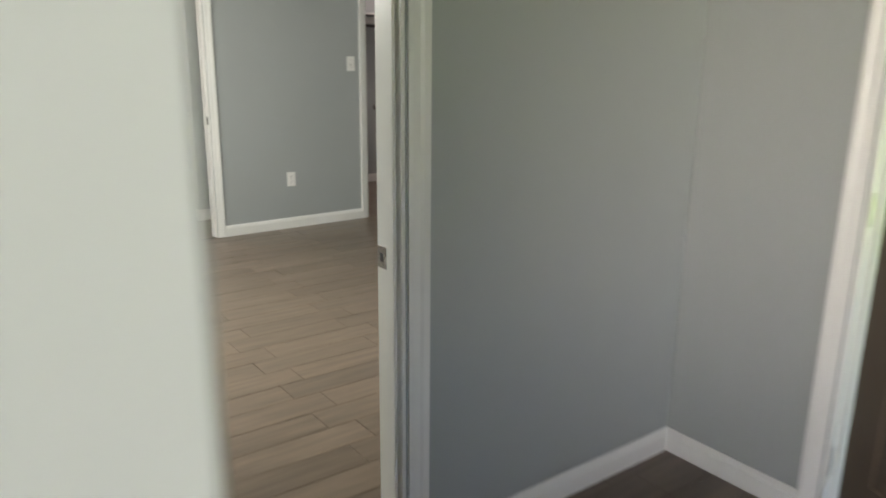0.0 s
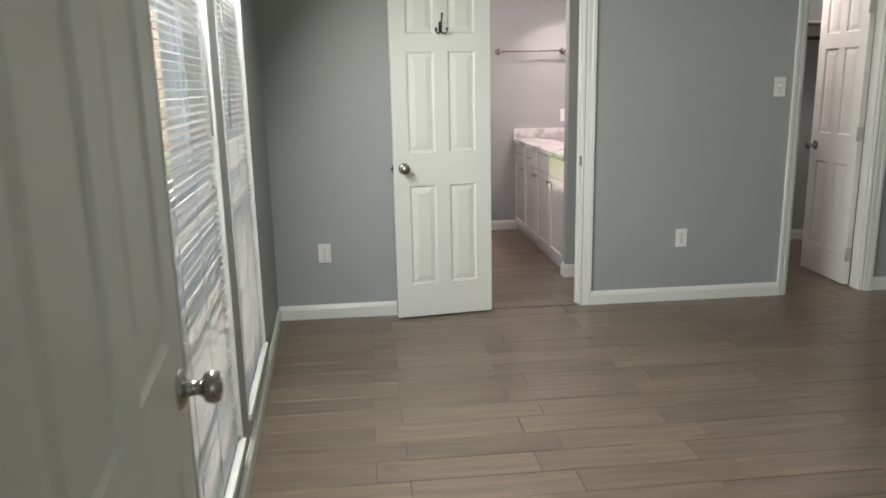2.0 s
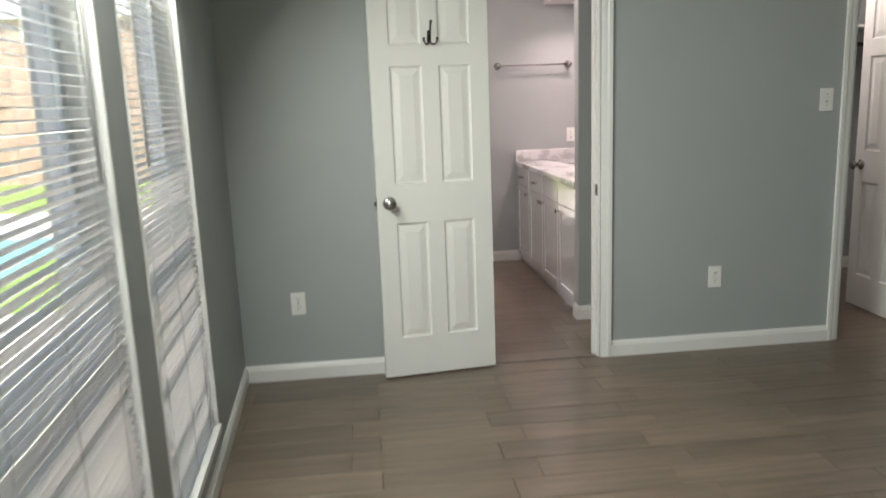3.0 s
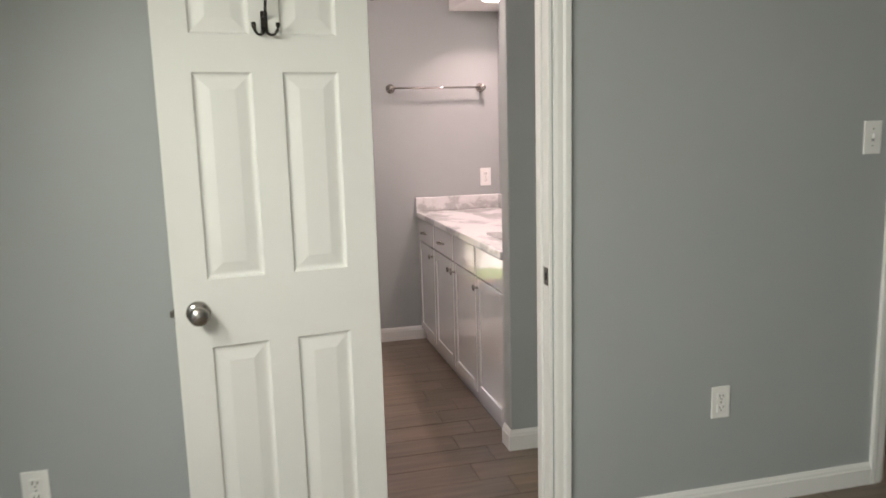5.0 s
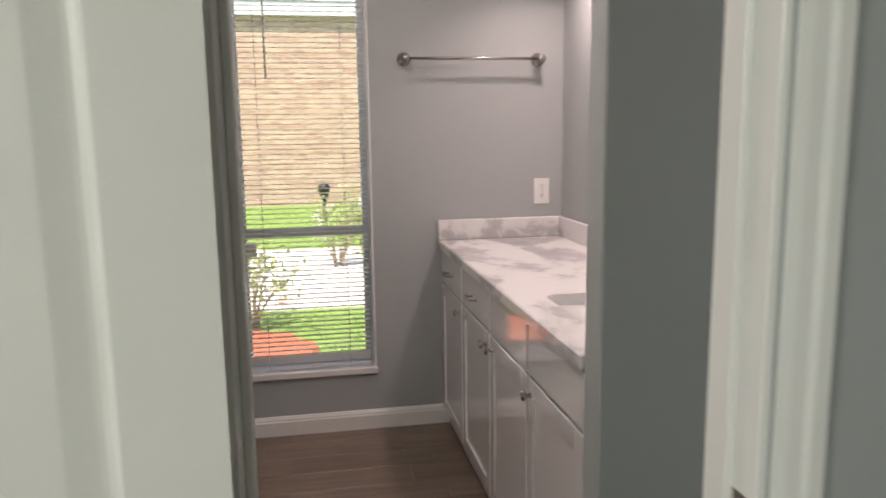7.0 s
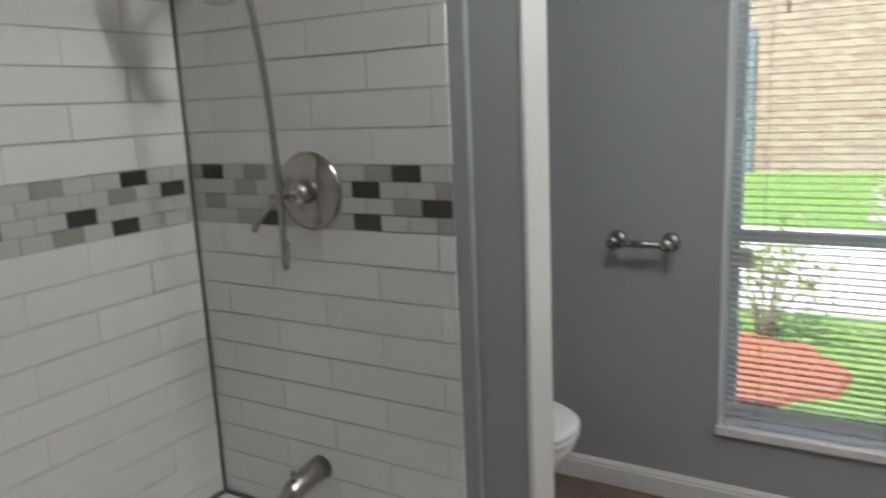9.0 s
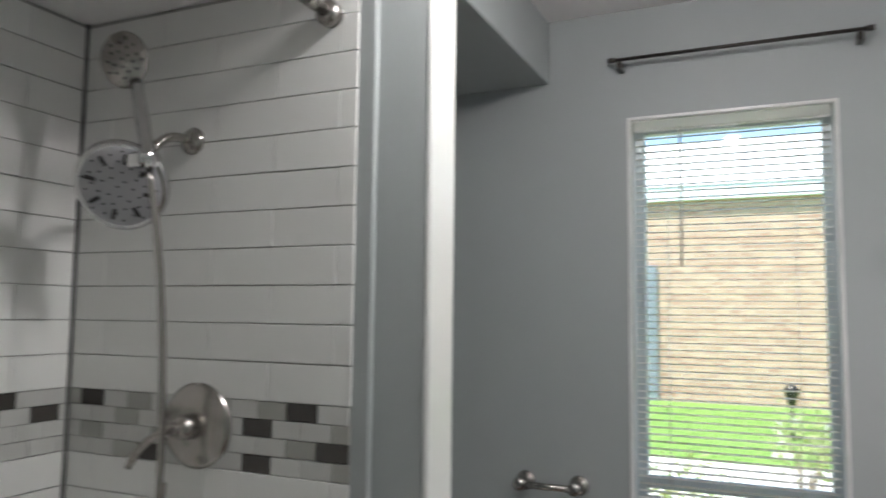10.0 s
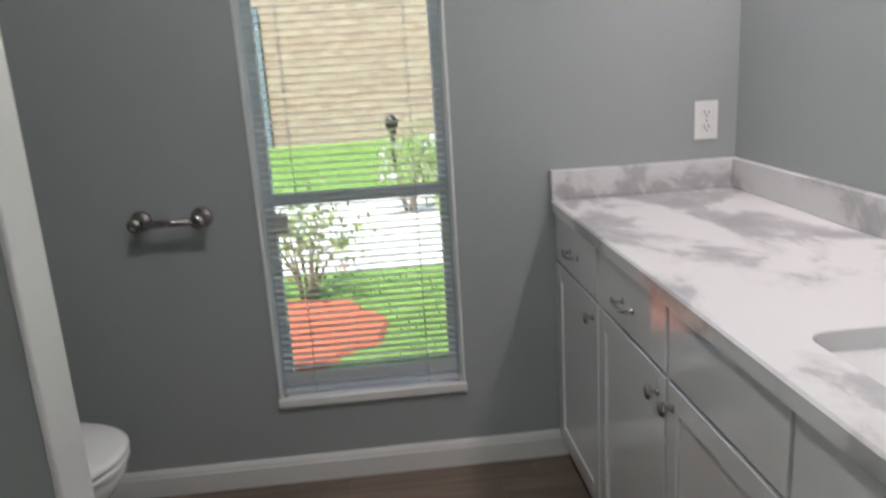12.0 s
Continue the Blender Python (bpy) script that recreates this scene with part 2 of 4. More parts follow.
def add_tube(bm, pts, rad, n=12, mi=0, cap=True):
    pts = [Vector(p) for p in pts]
    rads = rad if isinstance(rad, (list, tuple)) else [rad] * len(pts)
    rings = []
    up = Vector((0.13, 0.21, 0.97))
    for i, p in enumerate(pts):
        d = (pts[min(i + 1, len(pts) - 1)] - pts[max(i - 1, 0)]).normalized()
        a = d.cross(up).normalized() if abs(d.dot(up)) < 0.98 else d.cross(Vector((1, 0, 0))).normalized()
        b = d.cross(a)
        rings.append([bm.verts.new(p + rads[i] * (math.cos(2 * math.pi * k / n) * a + math.sin(2 * math.pi * k / n) * b)) for k in range(n)])
    for r, s in zip(rings, rings[1:]):
        for k in range(n):
            f = bm.faces.new((r[k], r[(k + 1) % n], s[(k + 1) % n], s[k]))
            f.material_index, f.smooth = mi, True
    if cap:
        for r in (rings[0], rings[-1]):
            bm.faces.new(r).material_index = mi


def bez(a, b, c, d, n=10):
    a, b, c, d = map(Vector, (a, b, c, d))
    return [a * (1 - t) ** 3 + b * 3 * t * (1 - t) ** 2 + c * 3 * t * t * (1 - t) + d * t ** 3 for t in [i / n for i in range(n + 1)]]


def lathe(name, prof, m, material, parent=None, n=24):
    bm = bmesh.new()
    add_lathe(bm, prof, m, n)
    return put(name, mesh_of(name, bm, material), None, parent)


def struct(ob, label, category="wall"):
    return tagged(ob, label, category, kind="structure")


AX = pose(0, 0, 0, 0, 90, 0)      # local z -> +x
AXN = pose(0, 0, 0, 0, -90, 0)    # local z -> -x
AYN = pose(0, 0, 0, 90, 0, 0)     # local z -> -y

# ---- structure ----
T = 0.12
# bedroom / bathroom wall with two door openings
D2L, D2R, D3L, D3R, HEAD = 1.925, 2.515, 3.885, 4.425, 2.045
struct(boxes("wall_north", [((0.40, WALL_B, 0), (D2L, WALL_B2, CEIL)), ((D2R, WALL_B, 0), (D3L, WALL_B2, CEIL)), ((D3R, WALL_B, 0), (5.6, WALL_B2, CEIL)),
                            ((D2L, WALL_B, HEAD), (D2R, WALL_B2, CEIL)), ((D3L, WALL_B, HEAD), (D3R, WALL_B2, CEIL))], M_WALL), "grey painted wall with two door openings")
# hall / bedroom wall
EL, ER = 0.887, 1.575
struct(boxes("wall_hall", [((0.45, A1, 0), (EL, A2, CEIL)), ((ER, A1, 0), (5.6, A2, CEIL)), ((EL, A1, HEAD), (ER, A2, CEIL))], M_WALL), "grey painted wall with the bedroom's door opening")
struct(boxes("wall_bedroom_east", [((5.48, A2, 0), (5.6, WALL_B, CEIL))], M_WALL), "plain grey painted wall")
# window wall, in its own askew frame (x into the room, y along)
W2 = (-1.745, -0.945)
W1 = (-2.755, -1.955)
WZ0, WZ1 = 0.185, 2.05
struct(boxes("wall_west", [((-0.15, -0.945, 0), (0, 0.0, CEIL)), ((-0.15, -1.955, 0), (0, -1.745, CEIL)), ((-0.15, -4.12, 0), (0, -2.755, CEIL)),
                           ((-0.15, W2[0], 0), (0, W2[1], WZ0)), ((-0.15, W1[0], 0), (0, W1[1], WZ0)),
                           ((-0.15, W2[0], WZ1), (0, W2[1], CEIL)), ((-0.15, W1[0], WZ1), (0, W1[1], CEIL))], M_WALL, matrix=TILT_W), "grey painted wall with two tall windows")
# bathroom
BX0, BX1 = 1.709, 2.296
BZ0, BZ1 = 0.292, 2.068
struct(boxes("wall_bath_window", [((0.40, FAR, 0), (BX0, FAR + 0.14, CEIL)), ((BX1, FAR, 0), (3.34, FAR + 0.14, CEIL)),
                                  ((BX0, FAR, 0), (BX1, FAR + 0.14, BZ0)), ((BX0, FAR, BZ1), (BX1, FAR + 0.14, CEIL))], M_WALL), "grey painted bathroom wall with a tall window")
struct(boxes("wall_bath_east", [((3.188, WALL_B2, 0), (3.335, FAR, CEIL))], M_WALL), "grey painted wall behind the vanity")
struct(boxes("wall_stub", [((2.605, 6.985, 0), (3.188, 7.075, CEIL))], M_WALL, 0.004), "grey painted stub wall beside the vanity")
struct(boxes("wall_bath_west", [((0.44, WALL_B2, 0), (0.636, FAR, CEIL))], M_WALL), "grey painted outer bathroom wall")
PX = 1.536
struct(boxes("wall_shower", [((0.636, 7.73, 0), (PX, 7.835, CEIL))], M_WALL, 0.003), "grey painted partition between shower and toilet")
struct(boxes("partition_trim", [((PX - 0.002, 7.728, 0.0), (PX + 0.010, 7.837, CEIL))], M_TRIM, 0.003), "white painted board on the partition's end", "trim")
struct(boxes("corner_bead", [((1.388, 7.716, 0.0), (1.432, 7.73, CEIL - 0.02))], M_WALL, 0.005), "grey painted edge strip beside the tile", "trim")
struct(boxes("soffit_shower", [((0.636, WALL_B2, 2.115), (1.42, 7.73, CEIL))], M_CEIL, 0.003), "painted lowered ceiling over the shower", "soffit")
struct(boxes("soffit_toilet", [((0.636, 7.835, 2.215), (1.445, FAR, CEIL))], M_WALL, 0.003), "grey painted lowered soffit over the toilet", "soffit")
# closet
struct(boxes("wall_closet_back", [((3.335, 7.88, 0), (5.6, 8.0, CEIL))], M_WALL), "grey painted closet wall")
struct(boxes("wall_closet_east", [((5.2, WALL_B2, 0), (5.32, 7.88, CEIL))], M_WALL), "grey painted closet wall")
# hall
HR = 2.75
struct(boxes("wall_hall_east", [((HR, 1.615, 0), (HR + 0.12, A1, CEIL)), ((HR, -1.0, 0), (HR + 0.12, 0.78, CEIL)), ((HR, 0.78, HEAD), (HR + 0.12, 1.615, CEIL))], M_WALL), "grey painted hall wall with a door opening")
struct(boxes("wall_corner_near", [((-0.6, 0.93, 0), (0.655, 1.05, CEIL))], M_WALL, 0.004), "grey painted wall ending in a plain corner")
# unseen wall; its opening is made up for a fill lamp
struct(boxes("wall_hall_west", [((-0.72, -1.0, 0), (-0.6, -0.75, CEIL)), ((-0.72, 0.55, 0), (-0.6, A1, CEIL)), ((-0.72, -0.75, 0), (-0.6, 0.55, 0.65)), ((-0.72, -0.75, 2.05), (-0.6, 0.55, CEIL))], M_WALL), "plain grey painted wall")
struct(boxes("wall_hall_end", [((-0.6, A1, 0), (0.45, A2, CEIL))], M_WALL), "plain grey painted wall")
# out of view too, with an invented opening for the second hall lamp
struct(boxes("wall_hall_south", [((-0.6, -1.12, 0), (0.55, -1.0, CEIL)), ((2.05, -1.12, 0), (HR, -1.0, CEIL)), ((0.55, -1.12, 0), (2.05, -1.0, 0.8)), ((0.55, -1.12, 2.1), (2.05, -1.0, CEIL))], M_WALL), "plain grey painted wall")
struct(boxes("ceiling", [((-0.72, -1.12, CEIL), (5.6, A2, CEIL + 0.12)), ((0.44, A2, CEIL), (5.6, FAR + 0.14, CEIL + 0.12))], M_CEIL), "white painted ceiling", "ceiling")

bm = bmesh.new()
add_box(bm, (2.862, 7.075, 2.165), (3.188, FAR, CEIL))
struct(put("soffit_vanity", mesh_of("soffit_vanity", bm, M_CEIL)), "white painted soffit over the vanity with downlights", "soffit")


def base_run(name, pts, m=None, h=0.088, d=0.014):
    """Moulded baseboard along a polyline; the room lies on its left."""
    bm = bmesh.new()
    prof = [(0, 0), (d, 0), (d, h * 0.72), (d * 0.8, h * 0.78), (d * 0.75, h * 0.86), (d * 0.45, h * 0.95), (d * 0.35, h), (0, h)]
    P = [Vector((*p, 0)) for p in pts]
    rings = []
    for i, p in enumerate(P):
        din = (P[i] - P[i - 1]).normalized() if i else None
        dout = (P[i + 1] - P[i]).normalized() if i < len(P) - 1 else None
        n1 = Vector((-din.y, din.x, 0)) if din else None
        n2 = Vector((-dout.y, dout.x, 0)) if dout else None
        if n1 and n2:
            off = (n1 + n2) / (1 + n1.dot(n2))
        else:
            off = n1 or n2
        rings.append([bm.verts.new(p + off * a + Vector((0, 0, b))) for a, b in prof])
    for r, s in zip(rings, rings[1:]):
        for k in range(len(prof)):
            bm.faces.new((r[k], r[(k + 1) % len(prof)], s[(k + 1) % len(prof)], s[k]))
    bm.faces.new(rings[0]), bm.faces.new(rings[-1])
    return struct(put(name, mesh_of(name, bm, M_TRIM), m), "white painted moulded baseboard", "baseboard")


cw = TILT_W @ Vector((0, 0, 0))
wl = TILT_W @ Vector((0, -3.96, 0))
base_run("baseboard_west", [(1.865, WALL_B), (cw.x, cw.y), (wl.x, wl.y)])
base_run("baseboard_north", [(3.83, WALL_B), (2.575, WALL_B)])
base_run("baseboard_north_end", [(5.48, WALL_B), (4.485, WALL_B)])
base_run("baseboard_stub", [(3.187, 6.985), (2.605, 6.985), (2.605, 7.073)], h=0.092)
base_run("baseboard_bath", [(2.65, FAR), (0.60, FAR)], h=0.09)
base_run("baseboard_hall", [(HR, 1.675), (HR, A1), (1.635, A1)])
base_run("baseboard_closet", [(5.2, 7.88), (3.335, 7.88)])


def casing(name, xl, xr, y, side, top, w=0.06, d=0.016, bottom=0.0, m=None, label="white painted door casing"):
    """Moulded casing round an opening in a wall along x; side -1: on its -y face."""
    bm = bmesh.new()
    prof = [(0.004, 0), (0.004, d * 0.55), (w * 0.25, d * 0.7), (w * 0.55, d * 0.75), (w * 0.7, d), (w, d), (w, 0)]
    path = [(xl, bottom), (xl, top), (xr, top), (xr, bottom)]
    outs = [Vector((-1, 0)), Vector((-1, 1)), Vector((1, 1)), Vector((1, 0))]
    rings = []
    for (px, pz), o in zip(path, outs):
        rings.append([bm.verts.new((px + o.x * a, y + side * b, pz + o.y * a)) for a, b in prof])
    for r, s in zip(rings, rings[1:]):
        for k in range(len(prof)):
            bm.faces.new((r[k], r[(k + 1) % len(prof)], s[(k + 1) % len(prof)], s[k]))
    bm.faces.new(rings[0]), bm.faces.new(rings[-1])
    return struct(put(name, mesh_of(name, bm, M_TRIM), m), label, "trim")


def jamb(name, xl, xr, y0, y1, top, stop_y, m=None):
    """Door lining with its stop."""
    t = 0.012
    p = [((xl, y0 + 0.001, 0), (xl + t, y1 - 0.001, top)), ((xr - t, y0 + 0.001, 0), (xr, y1 - 0.001, top)), ((xl + t, y0 + 0.001, top - t), (xr - t, y1 - 0.001, top)),
         ((xl + t, stop_y, 0), (xl + t + 0.01, stop_y + 0.035, top - t)), ((xr - t - 0.01, stop_y, 0), (xr - t, stop_y + 0.035, top - t)),
         ((xl + t + 0.01, stop_y, top - t - 0.01), (xr - t - 0.01, stop_y + 0.035, top - t))]
    return struct(boxes(name, p, M_TRIM, 0.0015, m), "white painted door lining with a stop", "trim")


jamb("door_lining_bath", D2L, D2R, WALL_B, WALL_B2, HEAD, 6.335)
casing("door_trim_bath", D2L, D2R, WALL_B, -1, HEAD)
jamb("door_lining_closet", D3L, D3R, WALL_B, WALL_B2, HEAD, 6.31)
casing("door_trim_closet", D3L, D3R, WALL_B, -1, HEAD)
jamb("door_lining_entry", EL, ER, A1, A2, HEAD, 2.215)
casing("door_trim_entry", EL, ER, A1, -1, HEAD, 0.066)
casing("door_trim_entry_inner", EL, ER, A2, 1, HEAD)
# hall side door (opening along y)
RZ = Matrix.Translation((HR, 0, 0)) @ pose(0, 0, 0, 0, 0, -90)    # local x -> -y, local y -> +x
jamb("door_lining_hall", -1.615, -0.78, 0.0, 0.12, HEAD, 0.06, RZ)
casing("door_trim_hall", -1.615, -0.78, 0.0, -1, HEAD, m=RZ)
struct(boxes("threshold", [((D2L + 0.012, 6.288, 0.0), (D2R - 0.012, 6.296, 0.004))], M_DARKGROUT), "thin dark joint in the doorway", "threshold")


# ---- windows and blinds (wall along x, room at -y) ----
def window_unit(name, x0, x1, y, z0, z1, rail, m=None, deep=0.14, gy=0.075):
    root = struct(new(name), "tall white-framed single-hung window", "window")
    root.matrix_basis = m if m is not None else Matrix()
    f = 0.035
    g = y + gy
    boxes("frame", [((x0, g, z0), (x0 + f, g + 0.05, z1)), ((x1 - f, g, z0), (x1, g + 0.05, z1)), ((x0 + f, g, z1 - f), (x1 - f, g + 0.05, z1)), ((x0 + f, g, z0), (x1 - f, g + 0.05, z0 + f))], M_ALU, 0.003, None, root)
    boxes("meeting_rail", [((x0 + f, g - 0.004, rail), (x1 - f, g + 0.03, rail + 0.037))], M_ALU, 0.004, None, root)
    boxes("latch", [((x0 + f - 0.006, g - 0.016, rail - 0.085), (x0 + f + 0.042, g - 0.002, rail - 0.02))], M_PLATE, 0.004, None, root)
    for a, b in ((z0 + f, rail), (rail + 0.037, z1 - f)):
        p = boxes("pane", [((x0 + f, g + 0.014, a), (x1 - f, g + 0.018, b))], M_GLASS, 0, None, root)
        p.visible_shadow = False
    boxes("reveal", [((x0 - 0.006, y - 0.004, z0), (x0 + 0.004, y + gy, z1 + 0.006)), ((x1 - 0.004, y - 0.004, z0), (x1 + 0.006, y + gy, z1 + 0.006)), ((x0 + 0.004, y - 0.004, z1 - 0.004), (x1 - 0.004, y + gy, z1 + 0.006))], M_TRIM, 0.002, None, root)
    boxes("sill", [((x0 - 0.010, y - 0.014, z0 - 0.026), (x1 + 0.010, y + gy - 0.001, z0 + 0.004))], M_TRIM, 0.004, None, root, 2)
    return root


def blind(name, x0, x1, y, z0, z1, pitch, tilt, wand, m=None, label=""):
    """Horizontal blind: head rail, slats, bottom rail, ladder cords, wand."""
    root = tagged(new(name), label or "white horizontal slat blind hanging in the window", "blind")
    root.matrix_basis = m if m is not None else Matrix()
    boxes("head_rail", [((x0, y - 0.014, z1 - 0.032), (x1, y + 0.014, z1))], M_SLAT, 0.003, None, root)
    boxes("bottom_rail", [((x0 + 0.004, y - 0.012, z0), (x1 - 0.004, y + 0.012, z0 + 0.016))], M_SLAT, 0.003, None, root)
    bm = bmesh.new()
    us = [-0.0125, -0.0075, -0.0025, 0.0025, 0.0075, 0.0125]
    vs = []
    for xx in (x0 + 0.006, x1 - 0.006):
        vs.append([bm.verts.new((xx, u, 0.0026 - u * u * 16.6)) for u in us])
    for k in range(5):
        bm.faces.new((vs[0][k], vs[0][k + 1], vs[1][k + 1], vs[1][k]))
    g = bmesh.ops.solidify(bm, geom=bm.faces[:], thickness=0.0006)
    me = mesh_of("slat", bm, M_SLAT)
    z = z0 + 0.03
    stack = 0
    while z < z1 - 0.04:
        jt = tilt + random.uniform(-0.5, 0.5)
        put("slat", me, pose(0, y, z, jt, 0, random.uniform(-0.03, 0.03)), root)
        stack += 1
        z += 0.009 if stack < 5 else pitch
    for cx in (x0 + 0.1, (x0 + x1) / 2, x1 - 0.1) if x1 - x0 > 0.6 else (x0 + 0.1, x1 - 0.1):
        bm = bmesh.new()
        add_tube(bm, [(cx, y - 0.0145, z0), (cx, y - 0.0145, z1 - 0.03)], 0.0009, 5)
        add_tube(bm, [(cx, y + 0.0145, z0), (cx, y + 0.0145, z1 - 0.03)], 0.0009, 5)
        put("cord", mesh_of("cord", bm, M_CORD), None, root)
    for cx in (x0 + 0.003, x1 - 0.003):
        boxes("hold_down_clip", [((cx - 0.006, y - 0.02, z0 - 0.008), (cx + 0.006, y - 0.004, z0 + 0.014))], M_CORD, 0.002, None, root)
    if wand:
        bm = bmesh.new()
        add_tube(bm, [(wand[0], y - 0.024, z1 - 0.03), (wand[0], y - 0.026, wand[1])], 0.0042, 8)
        put("wand", mesh_of("wand", bm, M_CORD), None, root)
    return root


window_unit("window_1", BX0, BX1, FAR, BZ0, BZ1, 0.905)
blind("window_blind", BX0 + 0.012, BX1 - 0.012, FAR + 0.022, BZ0 + 0.012, BZ1 - 0.006, 0.0215, 2, (1.865, 1.593))
# bedroom windows: local x runs along the wall, local y out of the room
RW = TILT_W @ pose(0, 0, 0, 0, 0, 90)
for k, (a, b) in enumerate((W2, W1)):
    window_unit("window_%d" % (k + 2), a, b, 0.0, WZ0, WZ1, 0.80, RW)
    blind("window_blind", a + 0.012, b - 0.012, 0.022, WZ0 + 0.015, WZ1 - 0.006, 0.0225, 14 if k == 0 else 7, (b - 0.66 if k == 0 else b - 0.10, 1.25), RW)


# ---- doors ----
PANELS = [(0.10, 0.435), (0.555, 0.89)]


def knob_part(parent, x, y, side, z=0.915, name="knob"):
    """Round knob on its rose; side -1 or 1 along local y."""
    m = Matrix.Translation((x, y, z)) @ (AYN if side < 0 else pose(0, 0, 0, -90, 0, 0))
    return lathe(name, [(0.0, 0), (0.033, 0), (0.033, 0.004), (0.026, 0.009), (0.013, 0.013), (0.0115, 0.030), (0.015, 0.036), (0.024, 0.041), (0.0275, 0.050),
                        (0.0275, 0.056), (0.024, 0.063), (0.012, 0.067), (0.0, 0.068)], m, M_NICKEL, parent, 28)


def six_panel(name, w, label, material=M_DOOR, knobs=(-1, 1), h=2.022, hinge_side=-1):
    """Door leaf: hinge edge at local x=0, free edge at x=w, y from 0 to 0.035, 10 mm clear of the floor."""
    root = tagged(new(name), label, "door")
    t, z0 = 0.035, 0.010
    sx = w / 0.60
    st = 0.095 * min(1.1, sx)
    mid = 0.085 * min(1.1, sx)
    px = [(st, (w - mid) / 2), ((w + mid) / 2, w - st)]
    pz = [(0.205, 0.80), (0.995, 1.565), (1.665, 1.905)]
    xs = [0, px[0][0], px[0][1], px[1][0], px[1][1], w]
    zs = [0, *[v for p in pz for v in p], h]
    bm = bmesh.new()
    for side in (0, 1):
        y = 0 if side == 0 else t
        s = 1 if side == 0 else -1
        for i in range(5):
            for j in range(7):
                a, b, c, d = xs[i], xs[i + 1], zs[j], zs[j + 1]
                if i in (1, 3) and j in (1, 3, 5):
                    # sunk moulding, then the raised field
                    ins = [(0, 0), (0.006, 0.007), (0.012, 0.0085), (0.018, 0.008), (0.046, 0.0025)]
                    rr = []
                    for o, dep in ins:
                        rr.append([bm.verts.new((x, y + s * dep, z0 + z)) for x, z in ((a + o, c + o), (b - o, c + o), (b - o, d - o), (a + o, d - o))])
                    for r, q in zip(rr, rr[1:]):
                        for k in range(4):
                            bm.faces.new((r[k], r[(k + 1) % 4], q[(k + 1) % 4], q[k]))
                    bm.faces.new(rr[-1])
                else:
                    bm.faces.new([bm.verts.new((x, y, z0 + z)) for x, z in ((a, c), (b, c), (b, d), (a, d))])
    for x0, x1, za, zb in ((0, 0, 0, h), (w, w, 0, h)):
        bm.faces.new([bm.verts.new((x0, yy, z0 + zz)) for yy, zz in ((0, 0), (t, 0), (t, h), (0, h))])
    for zz in (0, h):
        bm.faces.new([bm.verts.new((xx, yy, z0 + zz)) for xx, yy in ((0, 0), (w, 0), (w, t), (0, t))])
    bmesh.ops.remove_doubles(bm, verts=bm.verts[:], dist=0.0002)
    put("leaf", mesh_of("leaf", bm, material), None, root)
    for s in knobs:
        knob_part(root, w - 0.062, 0 if s < 0 else t, s)
    # latch plate and bolt on the free edge
    bm = bmesh.new()
    add_box(bm, (w - 0.0005, 0.006, 0.885), (w + 0.0015, 0.029, 0.945), 0.0005)
    add_box(bm, (w + 0.001, 0.011, 0.905), (w + 0.012, 0.024, 0.925), 0.002)
    put("latch", mesh_of("latch", bm, M_NICKEL), None, root)
    for hz in (0.22, 1.02, 1.82):
        bm = bmesh.new()
        yy = -0.006 if hinge_side < 0 else t + 0.006
        add_tube(bm, [(-0.004, yy, hz - 0.045), (-0.004, yy, hz + 0.045)], 0.0065, 12)
        add_box(bm, (-0.0025, 0.0 if hinge_side < 0 else 0.004, hz - 0.045), (-0.0005, 0.031 if hinge_side < 0 else t, hz + 0.045), 0.0006)
        put("hinge", mesh_of("hinge", bm, M_HINGE), None, root)
    return root


# bathroom door, swung right back beside its opening: the hinge edge sits at the opening's left
d2 = six_panel("bathroom_door", 0.590, "white six-panel bathroom door standing open against the wall")
d2.matrix_basis = pose(1.933, 6.252, 0, 0, 0, 0) @ pose(0, 0, 0, 0, 0, 180 + 7.3) @ Matrix.Translation((0, -0.035, 0))
# bedroom door, open into the bedroom towards the windows
d1 = six_panel("bedroom_door", 0.775, "white six-panel bedroom door standing open")
d1.matrix_basis = pose(0.940, 2.327, 0, 0, 0, 95.6)
# closet door, open into the closet
d3 = six_panel("closet_door", 0.545, "white six-panel closet door standing open into the closet", hinge_side=1)
d3.matrix_basis = pose(4.412, 6.408, 0, 0, 0, 87.5)
# hall side door, ajar
d4 = six_panel("outer_door", 0.84, "brown painted six-panel outer door standing ajar", M_BROWN, hinge_side=1)
d4.matrix_basis = pose(HR + 0.03, 1.555, 0, 0, 0, -114) @ Matrix.Translation((0.0, -0.0175, 0))
bm = bmesh.new()
for hz in (0.22, 1.02, 1.82):
    add_box(bm, (0.899, 2.262, hz - 0.05), (0.9015, 2.309, hz + 0.05), 0.0008)
for hz in (0.22, 1.02, 1.82):
    add_box(bm, (HR + 0.004, 1.6005, hz - 0.05), (HR + 0.04, 1.6035, hz + 0.05), 0.0008)
struct(put("hinge_leaves", mesh_of("hinge_leaves", bm, M_HINGE)), "satin nickel hinge leaves on the door lining", "hinge")
bm = bmesh.new()
add_box(bm, (D2R - 0.0145, 6.291, 0.885), (D2R - 0.0118, 6.33, 0.945), 0.0006)
add_box(bm, (ER - 0.0145, 2.262, 0.885), (ER - 0.0118, 2.305, 0.945), 0.0006)
add_box(bm, (D2R - 0.0150, 6.303, 0.903), (D2R - 0.0142, 6.317, 0.927), 0, 1)
add_box(bm, (ER - 0.0150, 2.276, 0.903), (ER - 0.0142, 2.291, 0.927), 0, 1)
